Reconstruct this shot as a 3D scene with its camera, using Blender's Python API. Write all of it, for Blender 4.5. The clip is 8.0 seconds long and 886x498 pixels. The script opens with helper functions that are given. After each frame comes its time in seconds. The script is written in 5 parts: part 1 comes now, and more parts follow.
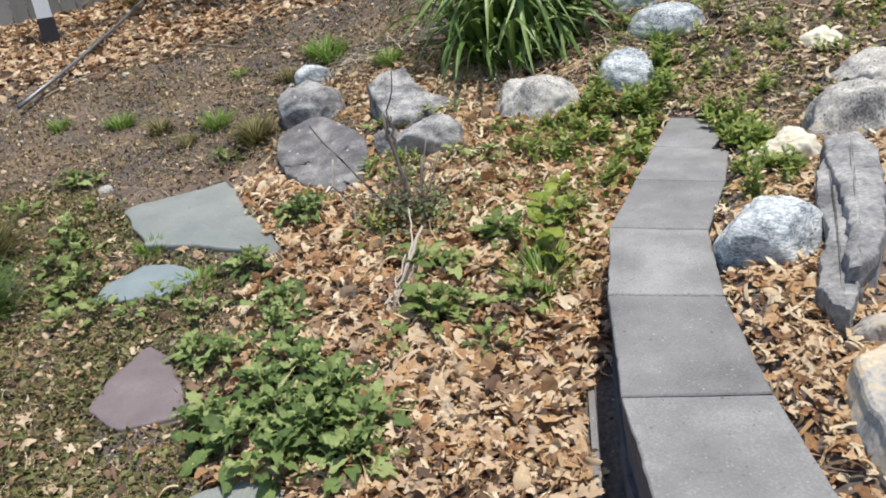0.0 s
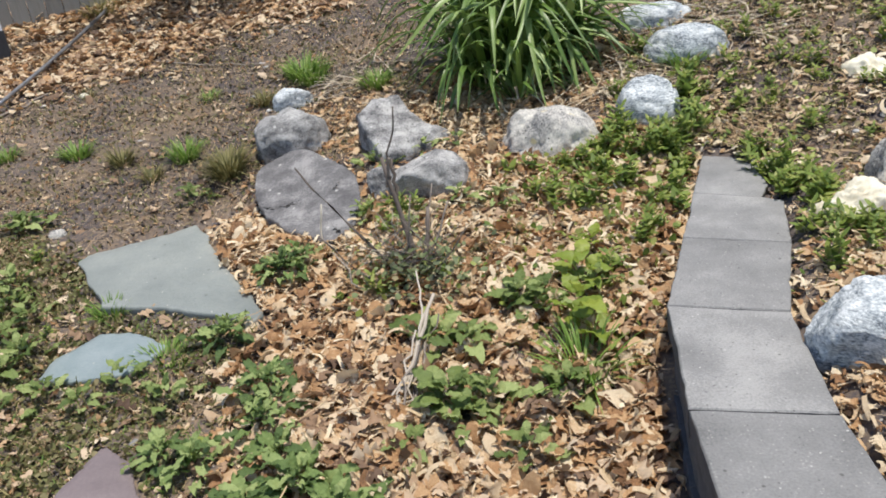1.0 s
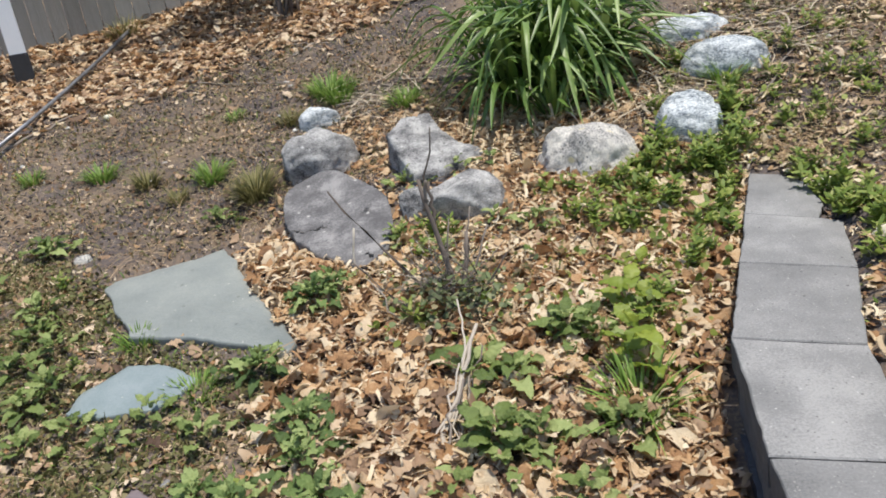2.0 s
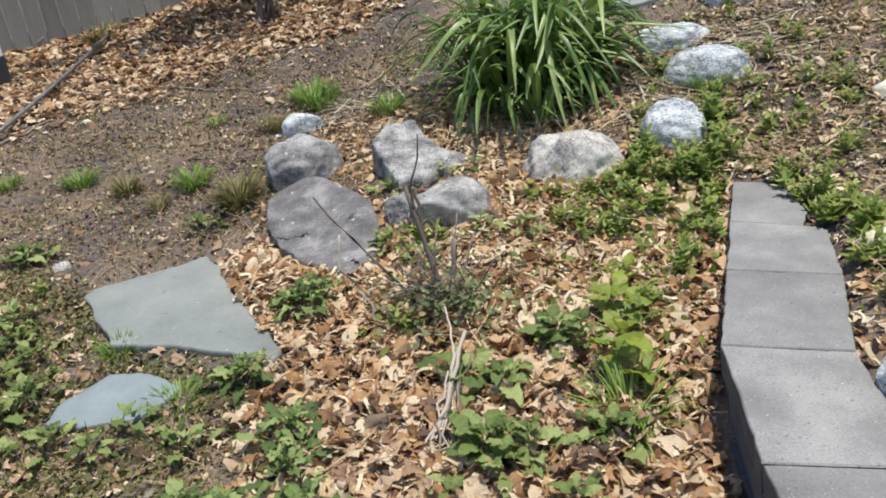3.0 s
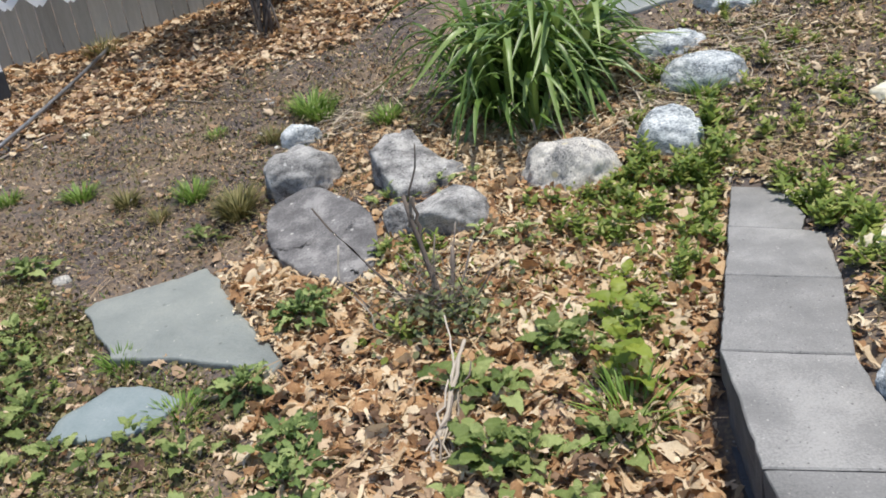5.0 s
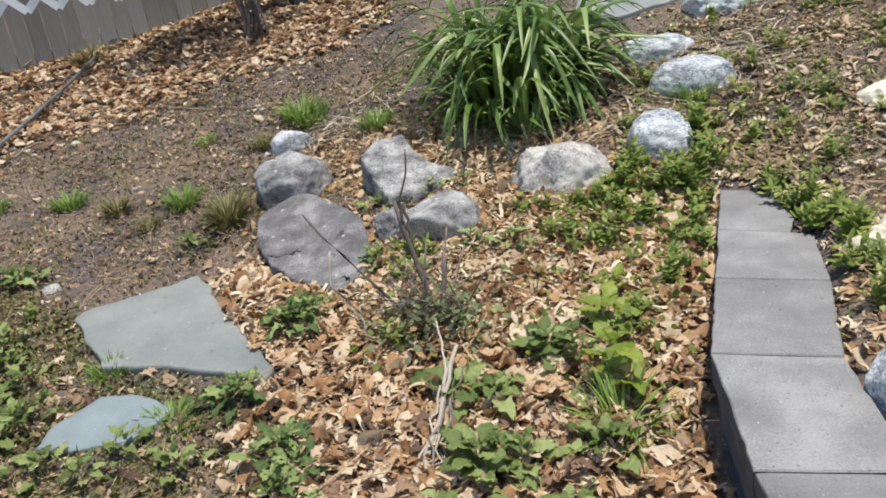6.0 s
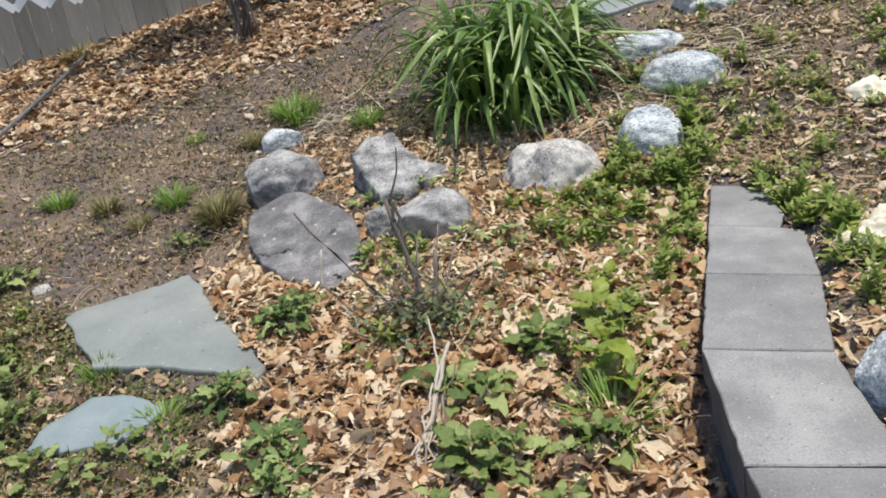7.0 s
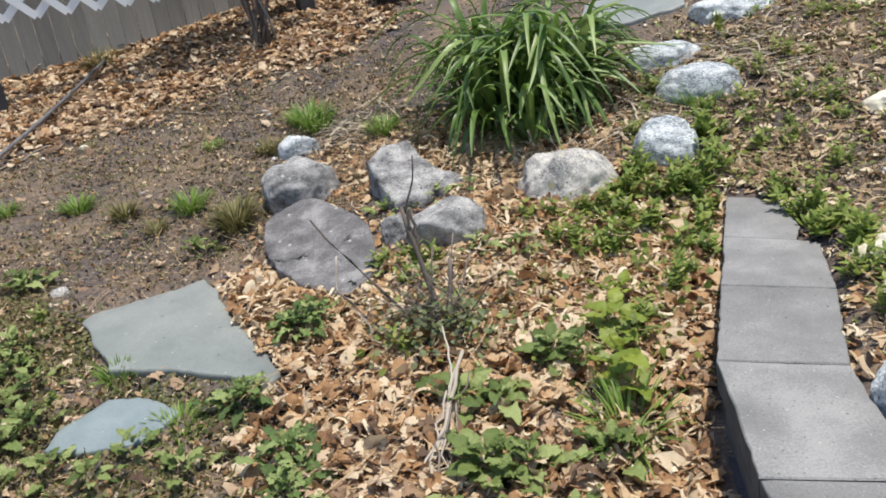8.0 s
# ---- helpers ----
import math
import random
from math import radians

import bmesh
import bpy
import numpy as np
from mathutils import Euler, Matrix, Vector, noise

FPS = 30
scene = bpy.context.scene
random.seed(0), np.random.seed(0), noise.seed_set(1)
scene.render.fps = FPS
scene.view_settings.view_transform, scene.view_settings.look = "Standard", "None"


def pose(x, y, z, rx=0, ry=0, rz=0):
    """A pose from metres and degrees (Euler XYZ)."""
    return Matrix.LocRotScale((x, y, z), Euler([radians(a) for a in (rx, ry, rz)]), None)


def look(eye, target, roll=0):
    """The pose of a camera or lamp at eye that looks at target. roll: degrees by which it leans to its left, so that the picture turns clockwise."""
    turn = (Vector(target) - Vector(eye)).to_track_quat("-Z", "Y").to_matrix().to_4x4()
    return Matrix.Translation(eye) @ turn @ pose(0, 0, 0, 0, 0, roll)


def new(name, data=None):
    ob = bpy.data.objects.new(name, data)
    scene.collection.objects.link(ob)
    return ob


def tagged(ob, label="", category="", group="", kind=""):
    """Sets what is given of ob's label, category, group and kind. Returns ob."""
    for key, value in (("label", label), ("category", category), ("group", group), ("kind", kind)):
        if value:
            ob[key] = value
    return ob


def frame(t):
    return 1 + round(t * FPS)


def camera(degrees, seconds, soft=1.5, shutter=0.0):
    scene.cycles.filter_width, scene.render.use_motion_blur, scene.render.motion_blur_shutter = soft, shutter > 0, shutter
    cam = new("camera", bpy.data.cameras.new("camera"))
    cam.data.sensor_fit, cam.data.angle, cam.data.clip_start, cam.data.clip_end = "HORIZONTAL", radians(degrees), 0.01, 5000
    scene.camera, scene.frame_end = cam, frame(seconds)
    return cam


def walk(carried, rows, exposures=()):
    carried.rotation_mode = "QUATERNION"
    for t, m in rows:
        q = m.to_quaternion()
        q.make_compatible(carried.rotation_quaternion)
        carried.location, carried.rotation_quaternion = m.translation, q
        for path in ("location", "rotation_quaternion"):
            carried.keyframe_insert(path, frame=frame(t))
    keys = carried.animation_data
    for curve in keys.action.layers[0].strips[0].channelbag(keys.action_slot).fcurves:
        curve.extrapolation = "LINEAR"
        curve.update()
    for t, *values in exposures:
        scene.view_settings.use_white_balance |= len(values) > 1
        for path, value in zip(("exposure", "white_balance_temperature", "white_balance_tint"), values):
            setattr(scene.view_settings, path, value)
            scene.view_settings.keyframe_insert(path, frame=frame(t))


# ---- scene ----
cam = camera(60.0, 8.0, soft=1.8)
PATH = [
    (0, (0.561, -0.861, 1.383), (0.337, 0.967, 0.604), -7.6),
    (0.5, (0.493, -0.532, 1.416), (0.217, 1.293, 0.646), -5.5),
    (1, (0.38, -0.35, 1.418), (0.233, 1.488, 0.644), -7.0),
    (1.5, (0.289, -0.245, 1.424), (0.188, 1.602, 0.665), -7.7),
    (1.7, (0.301, -0.231, 1.424), (0.106, 1.614, 0.676), -8.2),
    (2.8, (0.26, -0.218, 1.431), (0.115, 1.644, 0.715), -6.8),
    (3, (0.261, -0.214, 1.422), (0.131, 1.645, 0.695), -7.2),
    (3.5, (0.265, -0.22, 1.421), (0.155, 1.648, 0.713), -7.7),
    (4, (0.265, -0.221, 1.426), (0.146, 1.651, 0.732), -8.0),
    (4.5, (0.268, -0.215, 1.421), (0.132, 1.651, 0.714), -7.9),
    (6, (0.274, -0.218, 1.426), (0.165, 1.654, 0.729), -8.2),
    (6.5, (0.273, -0.217, 1.429), (0.179, 1.655, 0.733), -8.0),
    (7, (0.278, -0.216, 1.425), (0.187, 1.654, 0.719), -8.4),
    (7.5, (0.267, -0.22, 1.431), (0.168, 1.652, 0.735), -7.5),
    (8, (0.268, -0.228, 1.434), (0.149, 1.648, 0.75), -8.0),
]
walk(cam, [(t, look(eye, target, roll)) for t, eye, target, roll in PATH])

# ---- world and sun ----
SUN_DIR = Vector((0.17, -0.04, 0.98)).normalized()
sun_elev = math.asin(SUN_DIR.z)
world = bpy.data.worlds.new("sky")
world.use_nodes = True
scene.world = world
wn = world.node_tree.nodes
sky = wn.new("ShaderNodeTexSky")
sky.sky_type = "NISHITA"
sky.sun_disc = False
sky.sun_elevation = sun_elev
sky.sun_rotation = math.atan2(SUN_DIR.x, SUN_DIR.y)
world.node_tree.links.new(sky.outputs[0], wn["Background"].inputs[0])
wn["Background"].inputs[1].default_value = 0.15
sun_data = bpy.data.lights.new("sun", "SUN")
sun_data.energy = 4.6
sun_data.angle = radians(0.55)
sun_data.color = (1.0, 0.945, 0.85)
sun = new("sun", sun_data)
sun.matrix_world = look(SUN_DIR * 30, (0, 0, 0))
scene.view_settings.exposure = 0.14

rng = np.random.default_rng(7)


# ---- materials ----
def material(name, ramp, scale=8.0, rough=0.85, bump=0.3, bump_scale=60.0, fine=None, source="object",
             spots=None, per="", per_amount=0.5, thin=0.0, metal=0.0, detail=6.0, stretch=None, spec=0.4):
    """A surface: a colour ramp over two scales of noise, relief, and a spread from piece to piece."""
    m = bpy.data.materials.new(name)
    m.use_nodes = True
    nt = m.node_tree
    n, link = nt.nodes, nt.links.new
    bsdf = n["Principled BSDF"]
    bsdf.inputs["Metallic"].default_value = metal
    bsdf.inputs["Specular IOR Level"].default_value = spec
    coord = n.new("ShaderNodeTexCoord")
    where = coord.outputs["Object"]
    if stretch:
        mp = n.new("ShaderNodeMapping")
        mp.inputs["Scale"].default_value = stretch
        link(where, mp.inputs[0])
        where = mp.outputs[0]
    big = n.new("ShaderNodeTexNoise")
    big.inputs["Scale"].default_value = scale
    big.inputs["Detail"].default_value = detail
    big.inputs["Roughness"].default_value = 0.62
    link(where, big.inputs["Vector"])
    small = n.new("ShaderNodeTexNoise")
    small.inputs["Scale"].default_value = bump_scale
    small.inputs["Detail"].default_value = 5.0
    small.inputs["Roughness"].default_value = 0.7
    link(where, small.inputs["Vector"])
    mix = n.new("ShaderNodeMix")
    mix.inputs[0].default_value = 0.4 if fine is None else fine
    link(big.outputs[0], mix.inputs[2])
    link(small.outputs[0], mix.inputs[3])
    value = mix.outputs[0]
    if per:
        if per == "island":
            rand = n.new("ShaderNodeNewGeometry").outputs["Random Per Island"]
        else:
            rand = n.new("ShaderNodeObjectInfo").outputs["Random"]
        mix2 = n.new("ShaderNodeMix")
        mix2.inputs[0].default_value = per_amount
        link(value, mix2.inputs[2])
        link(rand, mix2.inputs[3])
        value = mix2.outputs[0]
    cr = n.new("ShaderNodeValToRGB")
    el = cr.color_ramp.elements
    while len(el) < len(ramp):
        el.new(0.5)
    for e, (p, c) in zip(el, ramp):
        e.position, e.color = p, (*c, 1)
    link(value, cr.inputs[0])
    colour = cr.outputs[0]
    for spot in spots or ():
        dots = n.new("ShaderNodeTexVoronoi")
        dots.inputs["Scale"].default_value = spot[0]
        link(where, dots.inputs["Vector"])
        step = n.new("ShaderNodeMapRange")
        step.inputs[1].default_value, step.inputs[2].default_value = spot[1], spot[1] * 0.6
        link(dots.outputs["Distance"], step.inputs[0])
        cut = n.new("ShaderNodeMath")
        cut.operation = "MULTIPLY"
        pick = n.new("ShaderNodeMapRange")
        pick.inputs[1].default_value, pick.inputs[2].default_value = spot[3], spot[3] + 0.05
        sep = n.new("ShaderNodeSeparateColor")
        link(dots.outputs["Color"], sep.inputs[0])
        link(sep.outputs[0], pick.inputs[0])
        link(step.outputs[0], cut.inputs[0])
        link(pick.outputs[0], cut.inputs[1])
        over = n.new("ShaderNodeMix")
        over.data_type = "RGBA"
        link(cut.outputs[0], over.inputs[0])
        link(colour, over.inputs[6])
        over.inputs[7].default_value = (*spot[2], 1)
        colour = over.outputs[2]
    link(colour, bsdf.inputs["Base Color"])
    rr = n.new("ShaderNodeMapRange")
    rr.inputs[3].default_value, rr.inputs[4].default_value = rough - 0.1, min(1.0, rough + 0.1)
    link(small.outputs[0], rr.inputs[0])
    link(rr.outputs[0], bsdf.inputs["Roughness"])
    if bump:
        b = n.new("ShaderNodeBump")
        b.inputs["Strength"].default_value = bump
        b.inputs["Distance"].default_value = 0.01
        link(mix.outputs[0], b.inputs["Height"])
        link(b.outputs[0], bsdf.inputs["Normal"])
    if thin:
        tr = n.new("ShaderNodeBsdfTranslucent")
        link(colour, tr.inputs[0])
        ms = n.new("ShaderNodeMixShader")
        ms.inputs[0].default_value = thin
        link(bsdf.outputs[0], ms.inputs[1])
        link(tr.outputs[0], ms.inputs[2])
        link(ms.outputs[0], n["Material Output"].inputs[0])
    return m


M_SOIL = material("soil", [(0.36, (0.04, 0.035, 0.038)), (0.45, (0.082, 0.07, 0.072)), (0.52, (0.135, 0.104, 0.082)), (0.6, (0.23, 0.168, 0.108))],
                  scale=2.2, bump=1.0, bump_scale=70, rough=0.95, fine=0.5, detail=10, spots=[(75.0, 0.35, (0.36, 0.33, 0.3), 0.9), (28.0, 0.3, (0.03, 0.026, 0.026), 0.7)])
M_CLOD = material("soil_clod", [(0.2, (0.03, 0.026, 0.027)), (0.5, (0.075, 0.064, 0.062)), (0.8, (0.15, 0.118, 0.095))], scale=20, bump=0.6, rough=0.95, per="island", per_amount=0.6)
M_DRY = material("dry_leaf", [(0.22, (0.13, 0.068, 0.035)), (0.31, (0.32, 0.172, 0.082)), (0.4, (0.46, 0.27, 0.13)), (0.49, (0.575, 0.38, 0.21)), (0.59, (0.65, 0.485, 0.305)), (0.72, (0.73, 0.61, 0.435))],
                 scale=30, bump=0.9, bump_scale=170, rough=0.7, fine=0.5, per="island", per_amount=0.5, thin=0.22)
M_PALEDRY = material("pale_leaf", [(0.2, (0.3, 0.2, 0.11)), (0.4, (0.52, 0.39, 0.24)), (0.6, (0.68, 0.54, 0.36)), (0.8, (0.8, 0.7, 0.52))], scale=30, bump=0.6, bump_scale=160, rough=0.7,
                     fine=0.5, per="island", per_amount=0.6, thin=0.2)
M_DARKDRY = material("weathered_leaf", [(0.15, (0.1, 0.06, 0.04)), (0.42, (0.28, 0.18, 0.11)), (0.6, (0.44, 0.31, 0.2)), (0.85, (0.62, 0.5, 0.36))],
                     scale=18, bump=0.35, bump_scale=140, rough=0.75, per="island", per_amount=0.72, thin=0.15)
M_STRAW = material("straw", [(0.2, (0.2, 0.12, 0.06)), (0.5, (0.38, 0.26, 0.14)), (0.8, (0.58, 0.45, 0.28))], scale=20, bump=0.2, rough=0.7,
                   per="island", per_amount=0.75)
M_CHIP = material("chips", [(0.15, (0.05, 0.035, 0.025)), (0.45, (0.16, 0.1, 0.06)), (0.7, (0.33, 0.22, 0.13)), (0.9, (0.55, 0.46, 0.36))], scale=30, bump=0.3,
                  per="island", per_amount=0.8)
M_CAP = material("concrete", [(0.37, (0.125, 0.125, 0.124)), (0.46, (0.18, 0.179, 0.177)), (0.54, (0.218, 0.216, 0.213)), (0.63, (0.31, 0.306, 0.298))], scale=5, bump=0.5, bump_scale=150,
                 rough=0.92, fine=0.45, detail=9, spots=[(62.0, 0.2, (0.44, 0.43, 0.41), 0.93), (115.0, 0.3, (0.3, 0.293, 0.28), 0.8), (80.0, 0.24, (0.12, 0.118, 0.116), 0.84), (20.0, 0.1, (0.1, 0.098, 0.095), 0.6)], per="object", per_amount=0.12)
# concrete darker than the caps: the shade on the wall's face is put into the colour
M_SHADEBLOCK = material("wall_block", [(0.25, (0.05, 0.05, 0.056)), (0.5, (0.085, 0.085, 0.092)), (0.8, (0.15, 0.15, 0.155))], scale=14, bump=1.0, bump_scale=70, rough=0.95)
M_GREY = material("grey_stone", [(0.40, (0.075, 0.074, 0.077)), (0.46, (0.2, 0.196, 0.194)), (0.52, (0.32, 0.315, 0.308)), (0.59, (0.48, 0.47, 0.455))],
                  scale=9, detail=13, bump=1.0, bump_scale=120, rough=0.9, fine=0.45, per="object", per_amount=0.05, stretch=(1, 1.2, 1.9),
                  spots=[(24.0, 0.22, (0.5, 0.495, 0.48), 0.68), (38.0, 0.24, (0.06, 0.06, 0.062), 0.74)])
M_PALE = material("pale_stone", [(0.41, (0.15, 0.147, 0.144)), (0.46, (0.34, 0.33, 0.315)), (0.52, (0.5, 0.475, 0.43)), (0.58, (0.66, 0.63, 0.565))],
                  scale=7, detail=13, bump=1.0, bump_scale=110, rough=0.9, fine=0.45, per="object", per_amount=0.05,
                  spots=[(16.0, 0.3, (0.6, 0.53, 0.33), 0.82), (40.0, 0.24, (0.11, 0.11, 0.11), 0.75)])
M_TAN = material("tan_stone", [(0.38, (0.2, 0.19, 0.18)), (0.46, (0.4, 0.37, 0.33)), (0.53, (0.54, 0.43, 0.28)), (0.62, (0.7, 0.65, 0.57))],
                 scale=4, bump=0.9, bump_scale=70, rough=0.85)
M_SPECK = material("speckled_stone", [(0.4, (0.11, 0.128, 0.145)), (0.46, (0.3, 0.332, 0.355)), (0.52, (0.47, 0.505, 0.52)), (0.59, (0.72, 0.74, 0.74))],
                   scale=10, detail=13, bump=1.0, bump_scale=80, rough=0.8, fine=0.45, stretch=(1, 1, 2.2), per="object", per_amount=0.05,
                   spots=[(34.0, 0.24, (0.72, 0.73, 0.72), 0.7), (30.0, 0.24, (0.12, 0.135, 0.15), 0.82)])
M_CREAM = material("cream_stone", [(0.3, (0.3, 0.22, 0.13)), (0.42, (0.6, 0.54, 0.4)), (0.6, (0.76, 0.73, 0.62)), (0.8, (0.85, 0.83, 0.76))],
                   scale=6, bump=0.6, bump_scale=50, rough=0.85)
M_SLATE = material("bluestone", [(0.36, (0.155, 0.172, 0.165)), (0.5, (0.232, 0.25, 0.236)), (0.64, (0.335, 0.342, 0.31))], scale=2.2, detail=9, bump=0.35, bump_scale=110,
                   rough=0.42, per="object", per_amount=0.1, spots=[(30.0, 0.14, (0.46, 0.45, 0.4), 0.8), (14.0, 0.12, (0.13, 0.14, 0.13), 0.7)])
# bluer than the other flagstones: the sky's reflection is mixed into the base colour
M_SKYBLUE = material("sky_tinted_slate", [(0.3, (0.16, 0.19, 0.2)), (0.5, (0.2, 0.245, 0.25)), (0.7, (0.28, 0.315, 0.325))], scale=4, bump=0.3, bump_scale=110,
                  rough=0.36, spots=[(30.0, 0.14, (0.42, 0.42, 0.38), 0.85)])
M_PLUM = material("plum_slate", [(0.3, (0.12, 0.097, 0.1)), (0.5, (0.17, 0.137, 0.14)), (0.7, (0.24, 0.2, 0.2))], scale=5, bump=0.2, bump_scale=110, rough=0.6)
M_FLAT = material("flat_stone", [(0.4, (0.092, 0.088, 0.09)), (0.49, (0.15, 0.145, 0.146)), (0.58, (0.27, 0.262, 0.258))], scale=7, detail=12, bump=0.9, bump_scale=100, rough=0.85,
                  spots=[(20.0, 0.2, (0.4, 0.39, 0.37), 0.75), (44.0, 0.2, (0.09, 0.088, 0.09), 0.7)])
M_LEAF = material("weed_leaf", [(0.28, (0.1, 0.15, 0.04)), (0.5, (0.2, 0.265, 0.078)), (0.72, (0.36, 0.425, 0.165))], spec=0.35, scale=3.5, bump=0.7, bump_scale=18, rough=0.5,
                  per="object", per_amount=0.5, thin=0.32)
M_COMFREY = material("dusty_leaf", [(0.28, (0.098, 0.155, 0.05)), (0.5, (0.185, 0.265, 0.083)), (0.72, (0.345, 0.42, 0.165))], spec=0.3, scale=3.5, bump=0.8, bump_scale=16,
                     rough=0.55, per="object", per_amount=0.6, thin=0.3)
M_LIME = material("lime_leaf", [(0.2, (0.17, 0.24, 0.035)), (0.6, (0.27, 0.335, 0.05)), (0.9, (0.37, 0.42, 0.09))], scale=3, bump=0.15, bump_scale=12, rough=0.5, per="object", thin=0.4)
M_SPRIG = material("sprig_leaf", [(0.15, (0.1, 0.165, 0.036)), (0.4, (0.205, 0.28, 0.058)), (0.62, (0.325, 0.385, 0.09)), (0.9, (0.48, 0.48, 0.19))], scale=25, bump=0.3, rough=0.55,
                   per="island", per_amount=0.65, thin=0.42)
M_BRONZE = material("bronze_leaf", [(0.15, (0.06, 0.065, 0.035)), (0.45, (0.11, 0.14, 0.058)), (0.7, (0.19, 0.23, 0.1)), (0.9, (0.28, 0.2, 0.12))], scale=20, bump=0.2, rough=0.55,
                    per="island", per_amount=0.7, thin=0.2)
M_GRASS = material("grass", [(0.2, (0.09, 0.17, 0.03)), (0.5, (0.17, 0.28, 0.05)), (0.8, (0.28, 0.38, 0.09))], scale=10, bump=0.1, rough=0.55,
                   per="island", per_amount=0.7, thin=0.3)
M_OLIVE = material("dull_grass", [(0.2, (0.09, 0.09, 0.03)), (0.5, (0.17, 0.16, 0.055)), (0.8, (0.3, 0.26, 0.11))], scale=10, bump=0.1, rough=0.7,
                   per="island", per_amount=0.7, thin=0.2)
M_COVER = material("ground_cover", [(0.1, (0.058, 0.048, 0.022)), (0.35, (0.115, 0.1, 0.037)), (0.6, (0.14, 0.155, 0.05)), (0.9, (0.29, 0.235, 0.13))], scale=12, bump=0.1, rough=0.7,
                   per="island", per_amount=0.75, thin=0.2)
M_BLADE = material("lily_blade", [(0.2, (0.055, 0.11, 0.02)), (0.5, (0.135, 0.225, 0.045)), (0.85, (0.34, 0.43, 0.15))], scale=8, bump=0.25, rough=0.42, spec=0.5,
                   per="object", per_amount=0.5, thin=0.25, stretch=(1, 1, 0.3))
M_DEADBLADE = material("dead_blade", [(0.2, (0.24, 0.19, 0.13)), (0.5, (0.46, 0.39, 0.29)), (0.8, (0.66, 0.59, 0.47))], scale=8, bump=0.3, rough=0.8, per="object", per_amount=0.6, thin=0.2,
                       stretch=(1, 1, 0.3))
M_TWIG = material("dead_twig", [(0.2, (0.06, 0.047, 0.04)), (0.5, (0.13, 0.105, 0.09)), (0.8, (0.26, 0.22, 0.185))], scale=20, bump=0.4, bump_scale=90, per="object")
M_PALETWIG = material("pale_twig", [(0.25, (0.2, 0.165, 0.13)), (0.5, (0.36, 0.31, 0.25)), (0.8, (0.52, 0.46, 0.39))], scale=30, bump=0.6, bump_scale=90, per="object")
M_BLEACH = material("bleached_stalk", [(0.3, (0.34, 0.305, 0.25)), (0.7, (0.58, 0.535, 0.455))], scale=20, bump=0.3, bump_scale=90)
M_FENCE = material("weathered_board", [(0.25, (0.16, 0.16, 0.155)), (0.5, (0.24, 0.24, 0.233)), (0.75, (0.33, 0.328, 0.318))], scale=5, bump=0.5, bump_scale=40, rough=0.9,
                   stretch=(6, 6, 0.5), per="object", per_amount=0.35)
M_WHITE = material("white_vinyl", [(0.3, (0.74, 0.76, 0.78)), (0.7, (0.82, 0.83, 0.84))], scale=6, bump=0.05, rough=0.4)
M_BLACK = material("black_plastic", [(0.3, (0.02, 0.02, 0.023)), (0.7, (0.045, 0.045, 0.05))], scale=10, bump=0.1, rough=0.5)
M_POLE = material("dull_metal", [(0.3, (0.07, 0.07, 0.075)), (0.5, (0.2, 0.2, 0.21)), (0.7, (0.4, 0.4, 0.41))], scale=6, bump=0.1, rough=0.4, metal=0.6)
M_CRACK = material("open_crack", [(0.3, (0.02, 0.019, 0.018)), (0.7, (0.05, 0.047, 0.045))], scale=30, bump=0.3, rough=0.95)
M_PEBBLE = material("pebble", [(0.4, (0.15, 0.148, 0.145)), (0.5, (0.33, 0.325, 0.315)), (0.6, (0.56, 0.55, 0.53))], scale=14, bump=0.8, rough=0.85, per="object", per_amount=0.4)


# ---- helpers for shapes ----
def mesh_of(name, verts, faces, mat, smooth=True):
    me = bpy.data.meshes.new(name)
    me.from_pydata([tuple(v) for v in verts], [], [tuple(f) for f in faces])
    me.materials.append(mat)
    if smooth:
        me.shade_smooth()
    me.update()
    return me


def part(name, data, mat, parent, label=""):
    """One mesh object under a thing or a part; data is a mesh or a bmesh."""
    if isinstance(data, bmesh.types.BMesh):
        me = bpy.data.meshes.new(name)
        data.to_mesh(me)
        data.free()
        me.materials.append(mat)
        data = me
    ob = new(name, data)
    ob.parent = parent
    return tagged(ob, label)


def smooth_step(a, b, v):
    t = np.clip((np.asarray(v, float) - a) / (b - a), 0, 1)
    return t * t * (3 - 2 * t)


SEAM_Y = [-2.0, -0.35, 0.12, 0.61, 1.11, 1.60, 2.08, 2.50, 2.95, 3.30]
SEAM_X = [1.06, 0.96, 0.92, 0.895, 0.925, 0.99, 1.155, 1.28, 1.43, 1.50]


def ground_z(x, y):
    """Height of the ground: it rises away from the camera and stands higher behind the low wall."""
    x, y = np.clip(np.asarray(x, float), -5, 4), np.clip(np.asarray(y, float), -2.5, 8.5)
    left = -0.0572 + 0.0384 * x + 0.0571 * y + 0.0126 * x * y + 0.0203 * y * y + 0.023 * x * x
    left = left - 0.075 * np.exp(-((x + 1.1) ** 2 + (y - 3.15) ** 2) / 0.22)
    left = left - 0.10 * np.exp(-((x - 1.25) ** 2 + (y - 2.75) ** 2) / 0.16)
    d = x - np.interp(y, SEAM_Y, SEAM_X)
    right = np.maximum(0.30 + 0.02 * (y - 1.2) + 0.7 * np.clip(d - 0.17, 0, 0.08) + 0.08 * np.clip(d - 0.25, 0, 2), left)
    k = smooth_step(-0.06, 0.06, x - np.interp(y, SEAM_Y, SEAM_X)) * (1 - smooth_step(2.9, 3.6, y)) * smooth_step(-1.9, -1.2, y)
    return left + (right - left) * k


def gz(x, y):
    return float(ground_z(x, y))


